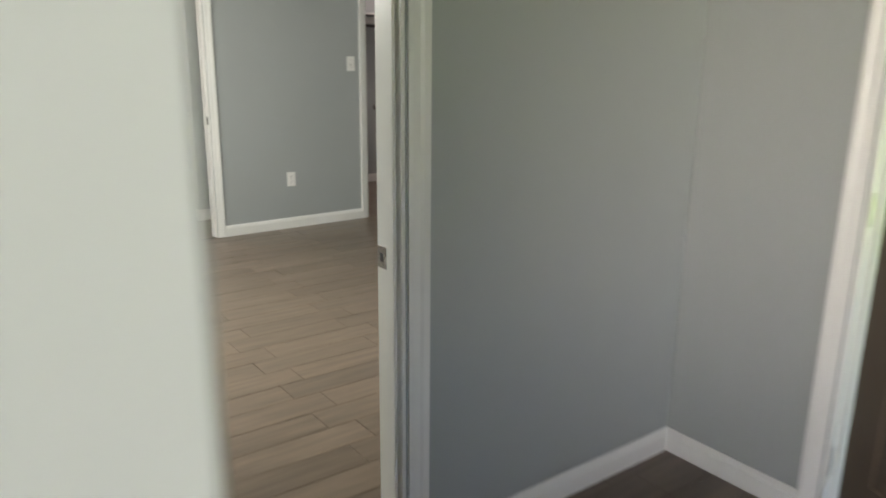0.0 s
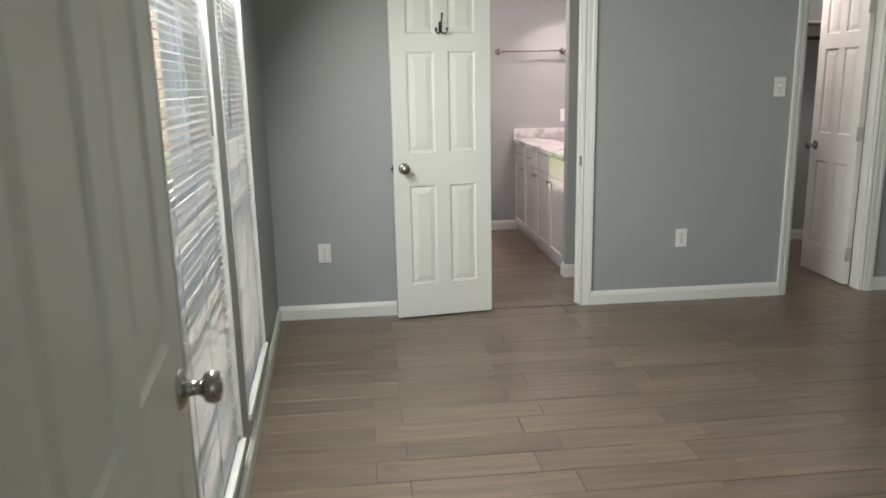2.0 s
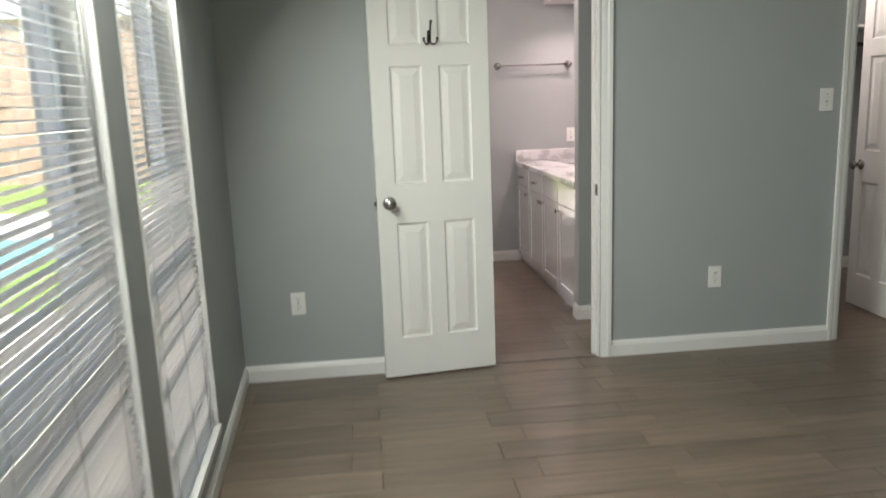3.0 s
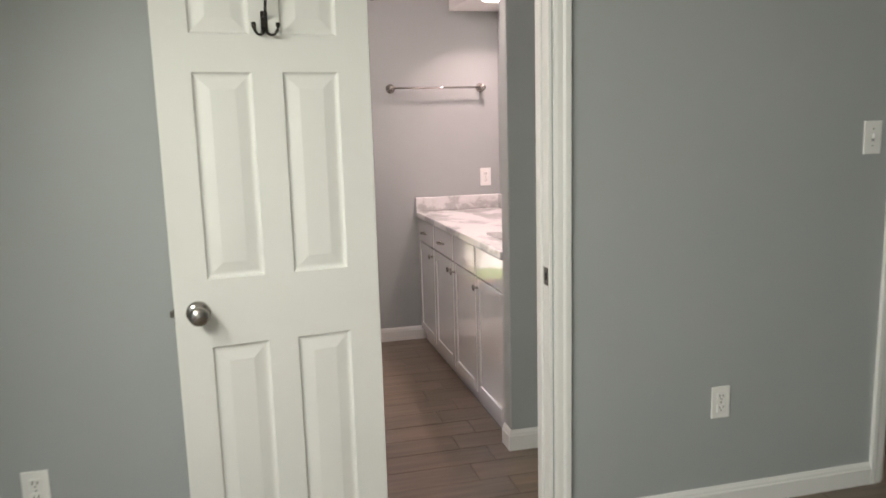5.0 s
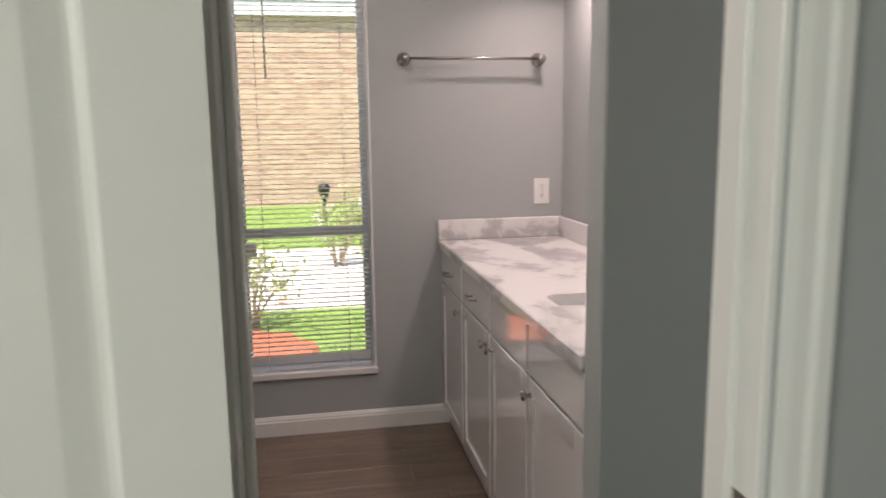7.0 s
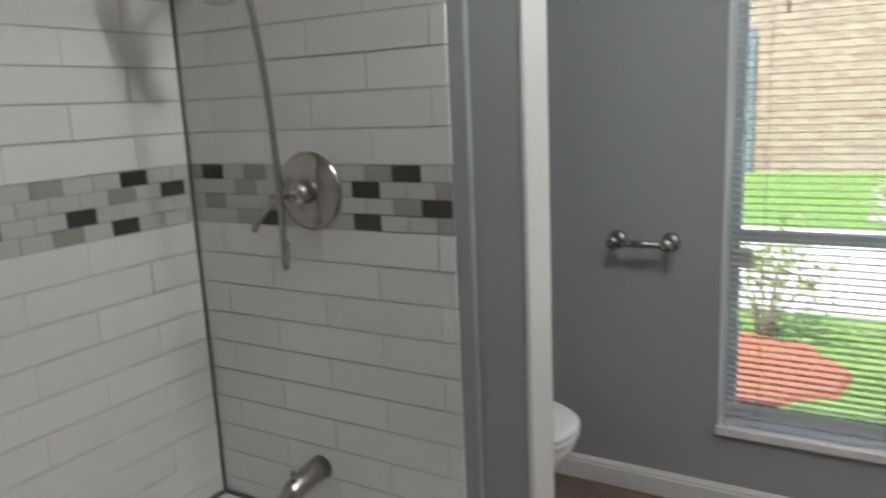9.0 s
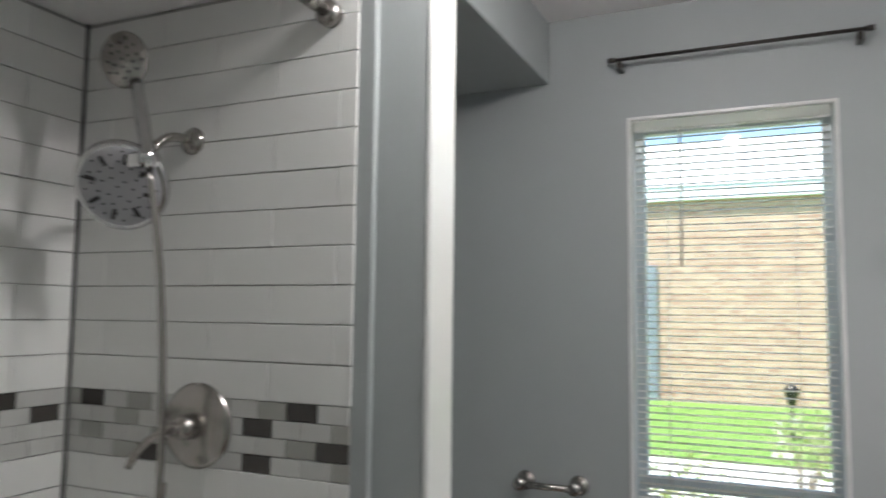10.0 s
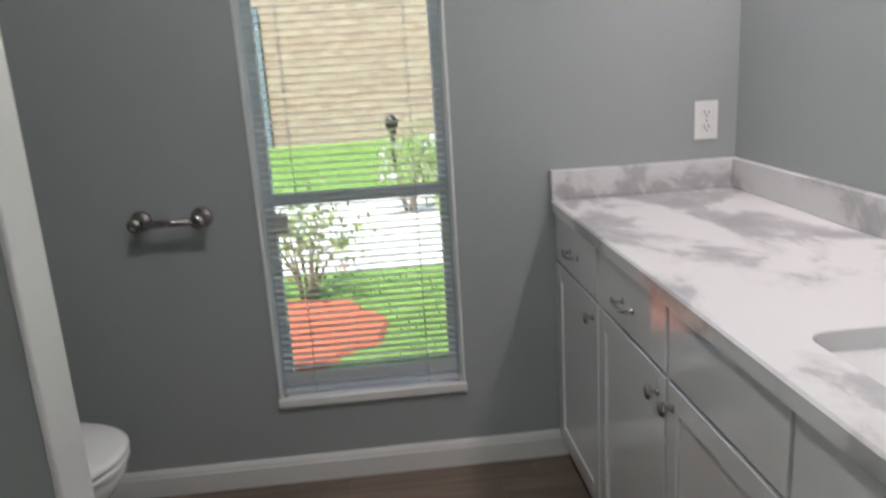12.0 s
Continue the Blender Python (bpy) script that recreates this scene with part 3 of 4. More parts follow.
struct(put("strike_plates", mesh_of("strike_plates", bm, M_NICKEL, M_BLACK)), "satin nickel strike plates in the door linings", "strike plate")


# robe hook on the bathroom door's leaf
def robe_hook():
    bm = bmesh.new()
    add_box(bm, (-0.012, -0.006, -0.045), (0.012, 0.0, 0.03), 0.004)
    add_tube(bm, bez((0, -0.004, 0.01), (0, -0.05, 0.0), (0, -0.045, 0.05), (0.004, -0.055, 0.085)), [0.005] * 8 + [0.006, 0.008, 0.008], 8)
    for s in (-1, 1):
        add_tube(bm, bez((0, -0.004, -0.03), (s * 0.01, -0.03, -0.07), (s * 0.045, -0.045, -0.06), (s * 0.042, -0.04, -0.015)), [0.005] * 8 + [0.006, 0.008, 0.008], 8)
    return tagged(put("robe_hook", mesh_of("robe_hook", bm, M_BRONZE)), "dark bronze triple robe hook screwed to the door", "hook")


hk = robe_hook()
hk.matrix_basis = d2.matrix_basis @ Matrix.Translation((0.295, 0.0355, 1.715)) @ pose(0, 0, 0, 0, 0, 180) @ Matrix.Diagonal((0.78, 0.78, 0.78, 1))


# ---- plates ----
def plate(kind, m):
    """Wall plate at m; faces local -y."""
    label = {"outlet": "white duplex power outlet on the wall", "switch": "white toggle light switch on the wall", "gfci": "white rectangular power outlet above the counter"}[kind]
    root = tagged(new("light_switch" if kind == "switch" else "power_outlet"), label, "switch" if kind == "switch" else "outlet")
    root.matrix_basis = m
    boxes("cover", [((-0.037, -0.006, -0.059), (0.037, 0.0, 0.059))], M_PLATE, 0.0025, None, root, 2)
    if kind == "switch":
        boxes("toggle", [((-0.005, -0.016, -0.004), (0.005, -0.005, 0.014))], M_PLATE, 0.0015, None, root)
        boxes("slot", [((-0.007, -0.0066, -0.014), (0.007, -0.0058, 0.014))], M_GROUT, 0, None, root)
    else:
        bm = bmesh.new()
        fs = ((-0.020, 0.020),) if kind == "outlet" else ((0.0, 0.0),)
        for s in (-0.0215, 0.0215):
            add_box(bm, (-0.017, -0.0085, s - 0.0155), (0.017, -0.005, s + 0.0155), 0.003)
            for sx in (-0.0065, 0.0065):
                add_box(bm, (sx - 0.0012, -0.0092, s - 0.001), (sx + 0.0012, -0.0084, s + 0.008), 0, 1)
            add_box(bm, (-0.0025, -0.0092, s - 0.010), (0.0025, -0.0084, s - 0.006), 0, 1)
        put("sockets", mesh_of("sockets", bm, M_PLATE, M_BLACK), None, root)
    bm = bmesh.new()
    for s in ((-0.030, 0.030) if kind == "switch" else (0.0,)):
        add_lathe(bm, [(0, 0), (0.003, 0), (0.003, 0.0008), (0, 0.0012)], Matrix.Translation((0, -0.006, s)) @ AYN, 8)
    put("screw", mesh_of("screw", bm, M_NICKEL), None, root)
    return root


plate("outlet", pose(0.918, WALL_B, 0.408))
plate("outlet", pose(3.158, WALL_B, 0.410))
plate("switch", pose(3.742, WALL_B, 1.335))
plate("gfci", pose(3.088, FAR, 1.085))


# ---- vanity ----
VX, VY0, VY1 = 2.628, 7.078, FAR - 0.002
SPL = [VY1, 8.415, 7.958, 7.52, VY0]
CT = 0.875


def shaker(parent, name, y0, y1, z0, z1, frame_w=0.05, flat=False):
    """Front lying on the plane x = VX, facing -x."""
    bm = bmesh.new()
    if flat:
        add_box(bm, (VX - 0.018, y0, z0), (VX, y1, z1), 0.002)
    else:
        f = frame_w
        for lo, hi in (((y0, z0), (y0 + f, z1)), ((y1 - f, z0), (y1, z1)), ((y0 + f, z0), (y1 - f, z0 + f)), ((y0 + f, z1 - f), (y1 - f, z1))):
            add_box(bm, (VX - 0.018, lo[0], lo[1]), (VX, hi[0], hi[1]), 0.0015)
        add_box(bm, (VX - 0.010, y0 + f - 0.001, z0 + f - 0.001), (VX - 0.001, y1 - f + 0.001, z1 - f + 0.001))
    return put(name, mesh_of(name, bm, M_CAB), None, parent)


def cab_knob(parent, y, z):
    return lathe("knob", [(0.0, 0), (0.008, 0), (0.0075, 0.003), (0.0055, 0.007), (0.006, 0.014), (0.014, 0.019), (0.0155, 0.024), (0.012, 0.028), (0, 0.030)],
                 Matrix.Translation((VX - 0.0175, y, z)) @ AXN, M_NICKEL, parent, 18)


def cab_pull(parent, y, z):
    bm = bmesh.new()
    x = VX - 0.018
    for s in (-1, 1):
        add_lathe(bm, [(0, 0), (0.008, 0), (0.007, 0.003), (0.0045, 0.006), (0.0045, 0.024), (0, 0.024)], Matrix.Translation((x, y + s * 0.036, z)) @ AXN, 12)
    add_tube(bm, bez((x - 0.022, y - 0.045, z + 0.004), (x - 0.032, y - 0.02, z - 0.004), (x - 0.032, y + 0.02, z - 0.004), (x - 0.022, y + 0.045, z + 0.004)), [0.0035, 0.0045, 0.005, 0.005, 0.005, 0.005, 0.005, 0.005, 0.005, 0.0045, 0.0035], 10)
    return put("pull", mesh_of("pull", bm, M_NICKEL), None, parent)


van = tagged(new("vanity_cabinet"), "white painted vanity cabinet with shaker doors and nickel knobs", "cabinet")
boxes("body", [((VX + 0.001, VY0, 0.075), (3.186, VY1, CT - 0.036)), ((VX + 0.05, VY0, 0.0), (3.186, VY1, 0.075))], M_CAB, 0.002, None, van)
boxes("toe_board", [((VX + 0.010, VY0, 0.0), (VX + 0.049, VY1, 0.072))], M_CAB, 0.003, None, van)
for i in range(4):
    y1, y0 = SPL[i] - 0.006, SPL[i + 1] + 0.006
    dr = shaker(van, "drawer", y0, y1, 0.688, 0.832, flat=True)
    do = shaker(van, "door", y0, y1, 0.078, 0.678)
    if i < 2:
        cab_pull(dr, (y0 + y1) / 2, 0.755)
    cab_knob(do, {0: y0 + 0.035, 1: y0 + 0.035, 2: y1 - 0.030, 3: y1 - 0.030}[i], 0.632)
# counter with an undermount basin cut out of it
SX0, SX1, SY0, SY1 = 2.705, 3.075, 7.19, 7.665
top = van
bm = bmesh.new()
cx0, cz0 = 2.597, CT - 0.035


def slab_ring(bm, outer, inner, z0, z1, r):
    n = 10
    def loop(x0, y0, x1, y1, rad):
        pts = []
        for cx, cy, a0 in ((x1 - rad, y1 - rad, 0), (x0 + rad, y1 - rad, 90), (x0 + rad, y0 + rad, 180), (x1 - rad, y0 + rad, 270)):
            for k in range(n + 1):
                a = radians(a0 + 90 * k / n)
                pts.append((cx + rad * math.cos(a), cy + rad * math.sin(a)))
        return pts
    e = 0.005
    o, i = loop(*outer, 0.0015), loop(*inner, r)
    o2 = loop(outer[0] + e, outer[1] + e, outer[2] - e, outer[3] - e, 0.001)
    rings = [[bm.verts.new((x, y, z)) for x, y in p] for p, z in ((o, z1 - e), (o2, z1), (i, z1), (i, z0), (o, z0))]
    m = len(o)
    for a in range(5):
        r1, r2 = rings[a], rings[(a + 1) % 5]
        for k in range(m):
            bm.faces.new((r1[k], r1[(k + 1) % m], r2[(k + 1) % m], r2[k]))
    return i


slab_ring(bm, (cx0, VY0, 3.186, VY1), (SX0, SY0, SX1, SY1), cz0, CT, 0.04)
sl = tagged(put("countertop", mesh_of("countertop", bm, M_MARBLE), None, top), "grey veined white marble counter slab")
boxes("backsplash", [((3.166, VY0, CT), (3.186, VY1 - 0.021, CT + 0.092)), ((cx0, VY1 - 0.020, CT), (3.186, VY1, CT + 0.092))], M_MARBLE, 0.004, None, top, 2)
bm = bmesh.new()
n = 40
prof = [(1.02, 0.0), (1.0, -0.01), (0.97, -0.06), (0.88, -0.11), (0.6, -0.135), (0.12, -0.14)]
rings = []
for s, dz in prof:
    ring = []
    for k in range(n):
        a = 2 * math.pi * k / n
        ca, sa = math.cos(a), math.sin(a)
        e = 0.35
        ring.append(bm.verts.new(((SX0 + SX1) / 2 + (SX1 - SX0) / 2 * s * math.copysign(abs(ca) ** e, ca), (SY0 + SY1) / 2 + (SY1 - SY0) / 2 * s * math.copysign(abs(sa) ** e, sa), cz0 - 0.001 + dz)))
    rings.append(ring)
for r, q in zip(rings, rings[1:]):
    for k in range(n):
        f = bm.faces.new((r[k], r[(k + 1) % n], q[(k + 1) % n], q[k]))
        f.smooth = True
bm.faces.new(rings[-1])
put("basin", mesh_of("basin", bm, M_PORC), None, top)
lathe("drain", [(0, 0.0), (0.022, 0.0), (0.022, 0.003), (0.0, 0.004)], Matrix.Translation(((SX0 + SX1) / 2, (SY0 + SY1) / 2, cz0 - 0.140)), M_CHROME, top)

# downlights in the soffit
for cx, cy in CANS:
    dl = tagged(new("recessed_downlight"), "round white recessed downlight, lit, in the soffit", "light", "downlights in the vanity soffit")
    lathe("trim_ring", [(0.062, -0.002), (0.085, -0.006), (0.088, -0.001), (0.062, 0.0), (0.062, -0.002)], Matrix.Translation((cx, cy, 2.165)), M_PLATE, dl)
    lathe("lens", [(0, -0.001), (0.061, -0.001)], Matrix.Translation((cx, cy, 2.165)), M_LAMP, dl)


# flush ceiling lamps; the closet's fixture is made up and never seen
for lx, ly in ((1.95, 7.58), (4.0, 7.2)):
    cl = tagged(new("ceiling_lamp"), "round flush ceiling lamp, lit, out of view", "light", "flush ceiling lamps")
    lathe("base", [(0, 0), (0.14, 0), (0.14, -0.03), (0.125, -0.035), (0, -0.035)], Matrix.Translation((lx, ly, CEIL)), M_PLATE, cl)
    lathe("diffuser", [(0.122, -0.036), (0.118, -0.055), (0.09, -0.07), (0, -0.074)], Matrix.Translation((lx, ly, CEIL)), M_DIFF, cl)


# ---- bathroom fittings ----
def rail_posts(name, x0, x1, z, off, bar_r, post_r, label, cat):
    root = tagged(new(name), label, cat)
    bm = bmesh.new()
    add_tube(bm, [(x0, FAR - off, z), (x1, FAR - off, z)], bar_r, 14)
    put("bar", mesh_of("bar", bm, M_NICKEL), None, root)
    for x in (x0, x1):
        lathe("post", [(0, 0), (post_r, 0), (post_r, 0.006), (post_r * 0.8, 0.012), (post_r * 0.5, 0.018), (post_r * 0.42, off - 0.02), (post_r * 0.62, off - 0.010), (post_r * 0.68, off), (post_r * 0.6, off + 0.009), (0, off + 0.013)],
              Matrix.Translation((x, FAR, z)) @ AYN, M_NICKEL, root)
    return root


rail_posts("towel_bar", 2.456, 3.062, 1.676, 0.065, 0.007, 0.030, "brushed nickel towel bar on the wall", "towel bar")
rail_posts("paper_holder", 1.368, 1.544, 0.906, 0.070, 0.011, 0.031, "empty brushed nickel toilet paper holder on the wall", "paper holder")
rod = tagged(new("curtain_rod"), "thin black curtain rod above the bathroom window", "curtain rod")
bm = bmesh.new()
add_tube(bm, [(1.665, FAR - 0.05, 2.252), (2.385, FAR - 0.05, 2.252)], 0.006, 10)
for x in (1.665, 2.385):
    add_lathe(bm, [(0, -0.012), (0.009, -0.010), (0.009, 0.010), (0, 0.012)], Matrix.Translation((x, FAR - 0.05, 2.252)) @ AX, 10)
put("rod", mesh_of("rod", bm, M_BRONZE), None, rod)
for x in (1.69, 2.36):
    boxes("bracket", [((x - 0.008, FAR - 0.056, 2.222), (x + 0.008, FAR, 2.245))], M_BRONZE, 0.002, None, rod)

# toilet: tank against the outer wall, bowl towards +x
toi = tagged(new("toilet"), "white porcelain toilet with closed lid", "toilet")


def egg(cx, cy, z, lx, ly, n=36):
    out = []
    for k in range(n):
        a = 2 * math.pi * k / n
        ca, sa = math.cos(a), math.sin(a)
        out.append((cx + lx * (ca if ca > 0 else ca * 0.72), cy + ly * math.copysign(abs(sa) ** 0.85, sa), z))
    return out


def loft(name, loops, material, parent):
    bm = bmesh.new()
    rs = [[bm.verts.new(p) for p in lp] for lp in loops]
    for r, q in zip(rs, rs[1:]):
        for k in range(len(r)):
            f = bm.faces.new((r[k], r[(k + 1) % len(r)], q[(k + 1) % len(r)], q[k]))
            f.smooth = True
    bm.faces.new(rs[0]), bm.faces.new(rs[-1])
    return put(name, mesh_of(name, bm, material), None, parent)


TX, TY = 1.085, 8.36
loft("bowl", [egg(TX - 0.04, TY, 0.0, 0.20, 0.12), egg(TX - 0.04, TY, 0.02, 0.20, 0.12), egg(TX - 0.05, TY, 0.15, 0.17, 0.10), egg(TX, TY, 0.28, 0.24, 0.15), egg(TX + 0.02, TY, 0.36, 0.28, 0.185), egg(TX + 0.02, TY, 0.392, 0.285, 0.19)], M_PORC, toi)
loft("seat", [egg(TX + 0.02, TY, 0.394, 0.285, 0.188), egg(TX + 0.02, TY, 0.400, 0.295, 0.196), egg(TX + 0.02, TY, 0.412, 0.295, 0.196), egg(TX + 0.02, TY, 0.416, 0.288, 0.190)], M_PORC, toi)
loft("lid", [egg(TX + 0.02, TY, 0.418, 0.290, 0.192), egg(TX + 0.02, TY, 0.424, 0.297, 0.198), egg(TX + 0.02, TY, 0.434, 0.296, 0.197), egg(TX + 0.02, TY, 0.442, 0.280, 0.182), egg(TX + 0.02, TY, 0.445, 0.20, 0.12)], M_PORC, toi)
boxes("tank", [((0.64, TY - 0.20, 0.36), (0.80, TY + 0.20, 0.70)), ((0.637, TY - 0.205, 0.70), (0.81, TY + 0.205, 0.735))], M_PORC, 0.015, None, toi, 3)

# bathtub
tub = tagged(new("bathtub"), "white alcove bathtub under the tiled walls", "bathtub")
TY0, TY1, TXA, TXB, TZ = WALL_B2 + 0.012, 7.711, 0.6485, 1.37, 0.385
bm = bmesh.new()


def rect_loop(x0, y0, x1, y1, r, z, n=6):
    pts = []
    for cx, cy, a0 in ((x1 - r, y1 - r, 0), (x0 + r, y1 - r, 90), (x0 + r, y0 + r, 180), (x1 - r, y0 + r, 270)):
        for k in range(n + 1):
            a = radians(a0 + 90 * k / n)
            pts.append((cx + r * math.cos(a), cy + r * math.sin(a), z))
    return pts


lps = [rect_loop(TXA, TY0, TXB, TY1, 0.004, 0.0), rect_loop(TXA, TY0, TXB, TY1, 0.004, TZ - 0.01), rect_loop(TXA + 0.006, TY0 + 0.006, TXB - 0.006, TY1 - 0.006, 0.01, TZ),
       rect_loop(TXA + 0.06, TY0 + 0.09, TXB - 0.08, TY1 - 0.08, 0.12, TZ), rect_loop(TXA + 0.075, TY0 + 0.105, TXB - 0.095, TY1 - 0.09, 0.12, TZ - 0.02), rect_loop(TXA + 0.13, TY0 + 0.25, TXB - 0.14, TY1 - 0.14, 0.12, 0.07)]
rs = [[bm.verts.new(p) for p in lp] for lp in lps]
for r, q in zip(rs, rs[1:]):
    for k in range(len(r)):
        bm.faces.new((r[k], r[(k + 1) % len(r)], q[(k + 1) % len(r)], q[k]))
bm.faces.new(rs[-1])
put("shell", mesh_of("shell", bm, M_PORC), None, tub)

# shower set on the tiled end wall (tile face at y = YT)
YT = 7.712
sh = tagged(new("shower_set"), "brushed nickel shower with round head, hand shower and hose", "shower")
lathe("arm_flange", [(0, 0), (0.030, 0), (0.030, 0.004), (0.022, 0.012), (0.010, 0.018), (0, 0.018)], Matrix.Translation((0.985, YT, 1.805)) @ AYN, M_NICKEL, sh)
bm = bmesh.new()
add_tube(bm, bez((0.985, YT, 1.805), (0.985, YT - 0.06, 1.808), (0.985, YT - 0.08, 1.80), (0.983, YT - 0.11, 1.765)), 0.0095, 12)
put("arm", mesh_of("arm", bm, M_NICKEL), None, sh)
bm = bmesh.new()
HC = Vector((0.980, YT - 0.115, 1.745))
add_lathe(bm, [(0, -0.03), (0.017, -0.03), (0.020, -0.01), (0.020, 0.02), (0.014, 0.03), (0, 0.03)], Matrix.Translation(HC) @ pose(0, 0, 0, 50, 20, 0), 16)
add_box(bm, HC + Vector((-0.012, -0.05, -0.025)), HC + Vector((0.032, -0.005, 0.005)), 0.006)
put("diverter", mesh_of("diverter", bm, M_CHROME), None, sh)
# round head, tilted down towards the room
hm = look(Vector((0.930, YT - 0.135, 1.690)), Vector((0.930, YT - 0.135, 1.690)) + Vector((0.42, -0.80, -0.42)))
bm = bmesh.new()
add_lathe(bm, [(0, 0.045), (0.018, 0.044), (0.03, 0.03), (0.085, 0.012), (0.094, 0.004), (0.093, -0.004), (0.086, -0.008), (0, -0.008)], hm, 40)
put("head", mesh_of("head", bm, M_CHROME), None, sh)
bm = bmesh.new()
add_lathe(bm, [(0.082, -0.0085), (0.078, -0.010), (0, -0.010)], hm, 40)
fc = put("face_plate", mesh_of("face_plate", bm, mat("grey_shower_face", (0.42, 0.42, 0.44), 0.35)), None, sh)
bm = bmesh.new()
for k in range(8):
    a = 2 * math.pi * k / 8 + 0.3
    c0, c1 = [hm @ Vector((q * math.cos(a), q * math.sin(a), -0.0108)) for q in (0.048, 0.070)]
    add_tube(bm, [c0, c1], 0.0042, 8)
for k in range(44):
    a, r = 2.399963 * k, 0.011 * math.sqrt(k) + 0.004
    if r < 0.076:
        add_lathe(bm, [(0, -0.0105), (0.0028, -0.0105), (0.0022, -0.013), (0, -0.013)], hm @ Matrix.Translation((r * math.cos(a), r * math.sin(a), 0)), 8)
put("nozzles", mesh_of("nozzles", bm, M_BLACK), None, sh)
# hand shower in its cradle
h0, h1 = HC + Vector((0.028, -0.03, 0.0)), Vector((0.945, YT - 0.125, 1.905))
bm = bmesh.new()
add_tube(bm, [h0 - (h1 - h0) * 0.18, h0, h0.lerp(h1, 0.5), h0.lerp(h1, 0.85), h1], [0.009, 0.013, 0.014, 0.012, 0.014], 12)
put("handle", mesh_of("handle", bm, M_CHROME), None, sh)
hm2 = look(h1 + Vector((-0.025, -0.01, 0.045)), h1 + Vector((-0.025, -0.01, 0.045)) + Vector((0.50, -0.75, -0.05)))
bm = bmesh.new()
add_lathe(bm, [(0, 0.025), (0.03, 0.018), (0.050, 0.006), (0.052, -0.002), (0.046, -0.008), (0, -0.008)], hm2 @ Matrix.Diagonal((0.9, 1.15, 1, 1)), 28)
put("hand_head", mesh_of("hand_head", bm, M_NICKEL), None, sh)
bm = bmesh.new()
for k in range(20):
    a, r = 2.399963 * k, 0.0095 * math.sqrt(k) + 0.003
    add_lathe(bm, [(0, -0.0085), (0.0032, -0.0085), (0.0026, -0.011), (0, -0.011)], hm2 @ Matrix.Translation((r * 0.85 * math.cos(a), r * math.sin(a), 0)), 6)
put("hand_nozzles", mesh_of("hand_nozzles", bm, M_BLACK), None, sh)
bm = bmesh.new()
add_tube(bm, bez(h0 + Vector((0.004, 0, -0.03)), (1.030, YT - 0.12, 1.55), (1.025, YT - 0.09, 1.35), (1.015, YT - 0.085, 1.06), 24), 0.0075, 10)
add_tube(bm, bez((1.015, YT - 0.085, 1.06), (1.015, YT - 0.085, 1.04), (1.003, YT - 0.07, 1.04), (1.000, YT - 0.06, 1.10), 12), 0.0075, 10)
put("hose", mesh_of("hose", bm, M_NICKEL), None, sh)
vl = tagged(new("shower_valve"), "round brushed nickel shower valve with lever handle", "valve")
lathe("escutcheon", [(0, 0), (0.088, 0), (0.088, 0.003), (0.080, 0.010), (0.03, 0.016), (0, 0.016)], Matrix.Translation((1.028, YT, 1.206)) @ AYN, M_NICKEL, vl, 40)
bm = bmesh.new()
add_lathe(bm, [(0, 0.014), (0.027, 0.014), (0.024, 0.045), (0.020, 0.055), (0, 0.057)], Matrix.Translation((1.028, YT, 1.206)) @ AYN, 24)
add_tube(bm, bez((1.028, YT - 0.045, 1.206), (1.0, YT - 0.07, 1.205), (0.95, YT - 0.075, 1.18), (0.925, YT - 0.08, 1.125)), [0.013, 0.013, 0.012, 0.011, 0.010, 0.009, 0.009, 0.008, 0.008, 0.009, 0.007], 12)
put("lever", mesh_of("lever", bm, M_NICKEL), None, vl)
sp = tagged(new("tub_spout"), "brushed nickel bathtub spout on the tiled wall", "spout")
bm = bmesh.new()
add_tube(bm, [(0.995, YT, 0.535), (0.995, YT - 0.05, 0.533), (0.995, YT - 0.11, 0.522), (0.995, YT - 0.135, 0.508)], [0.030, 0.027, 0.024, 0.021], 18)
add_tube(bm, [(0.995, YT - 0.10, 0.545), (0.995, YT - 0.10, 0.570)], 0.006, 8)
put("body", mesh_of("body", bm, M_NICKEL), None, sp)
cr_ = tagged(new("shower_rod"), "dark metal shower curtain rod under the lowered ceiling", "curtain rod")
bm = bmesh.new()
add_tube(bm, [(1.33, YT - 0.002, 2.03), (1.33, WALL_B2 + 0.002, 2.03)], 0.0125, 14)
put("rod", mesh_of("rod", bm, M_NICKEL), None, cr_)
lathe("flange", [(0, 0), (0.026, 0), (0.026, 0.02), (0.018, 0.03), (0, 0.03)], Matrix.Translation((1.33, YT, 2.03)) @ AYN, M_NICKEL, cr_)

# ---- closet ----
shf = tagged(new("closet_shelf"), "white closet shelf with a hanging rod", "shelf")
boxes("board", [((3.337, 7.55, 1.80), (5.198, 7.878, 1.82))], M_TRIM, 0.003, None, shf)
boxes("cleat", [((3.337, 7.86, 1.72), (5.198, 7.879, 1.798))], M_TRIM, 0.002, None, shf)
bm = bmesh.new()
add_tube(bm, [(3.337, 7.60, 1.69), (5.198, 7.60, 1.69)], 0.015, 12)
put("hanging_rod", mesh_of("hanging_rod", bm, M_BRONZE), None, shf)

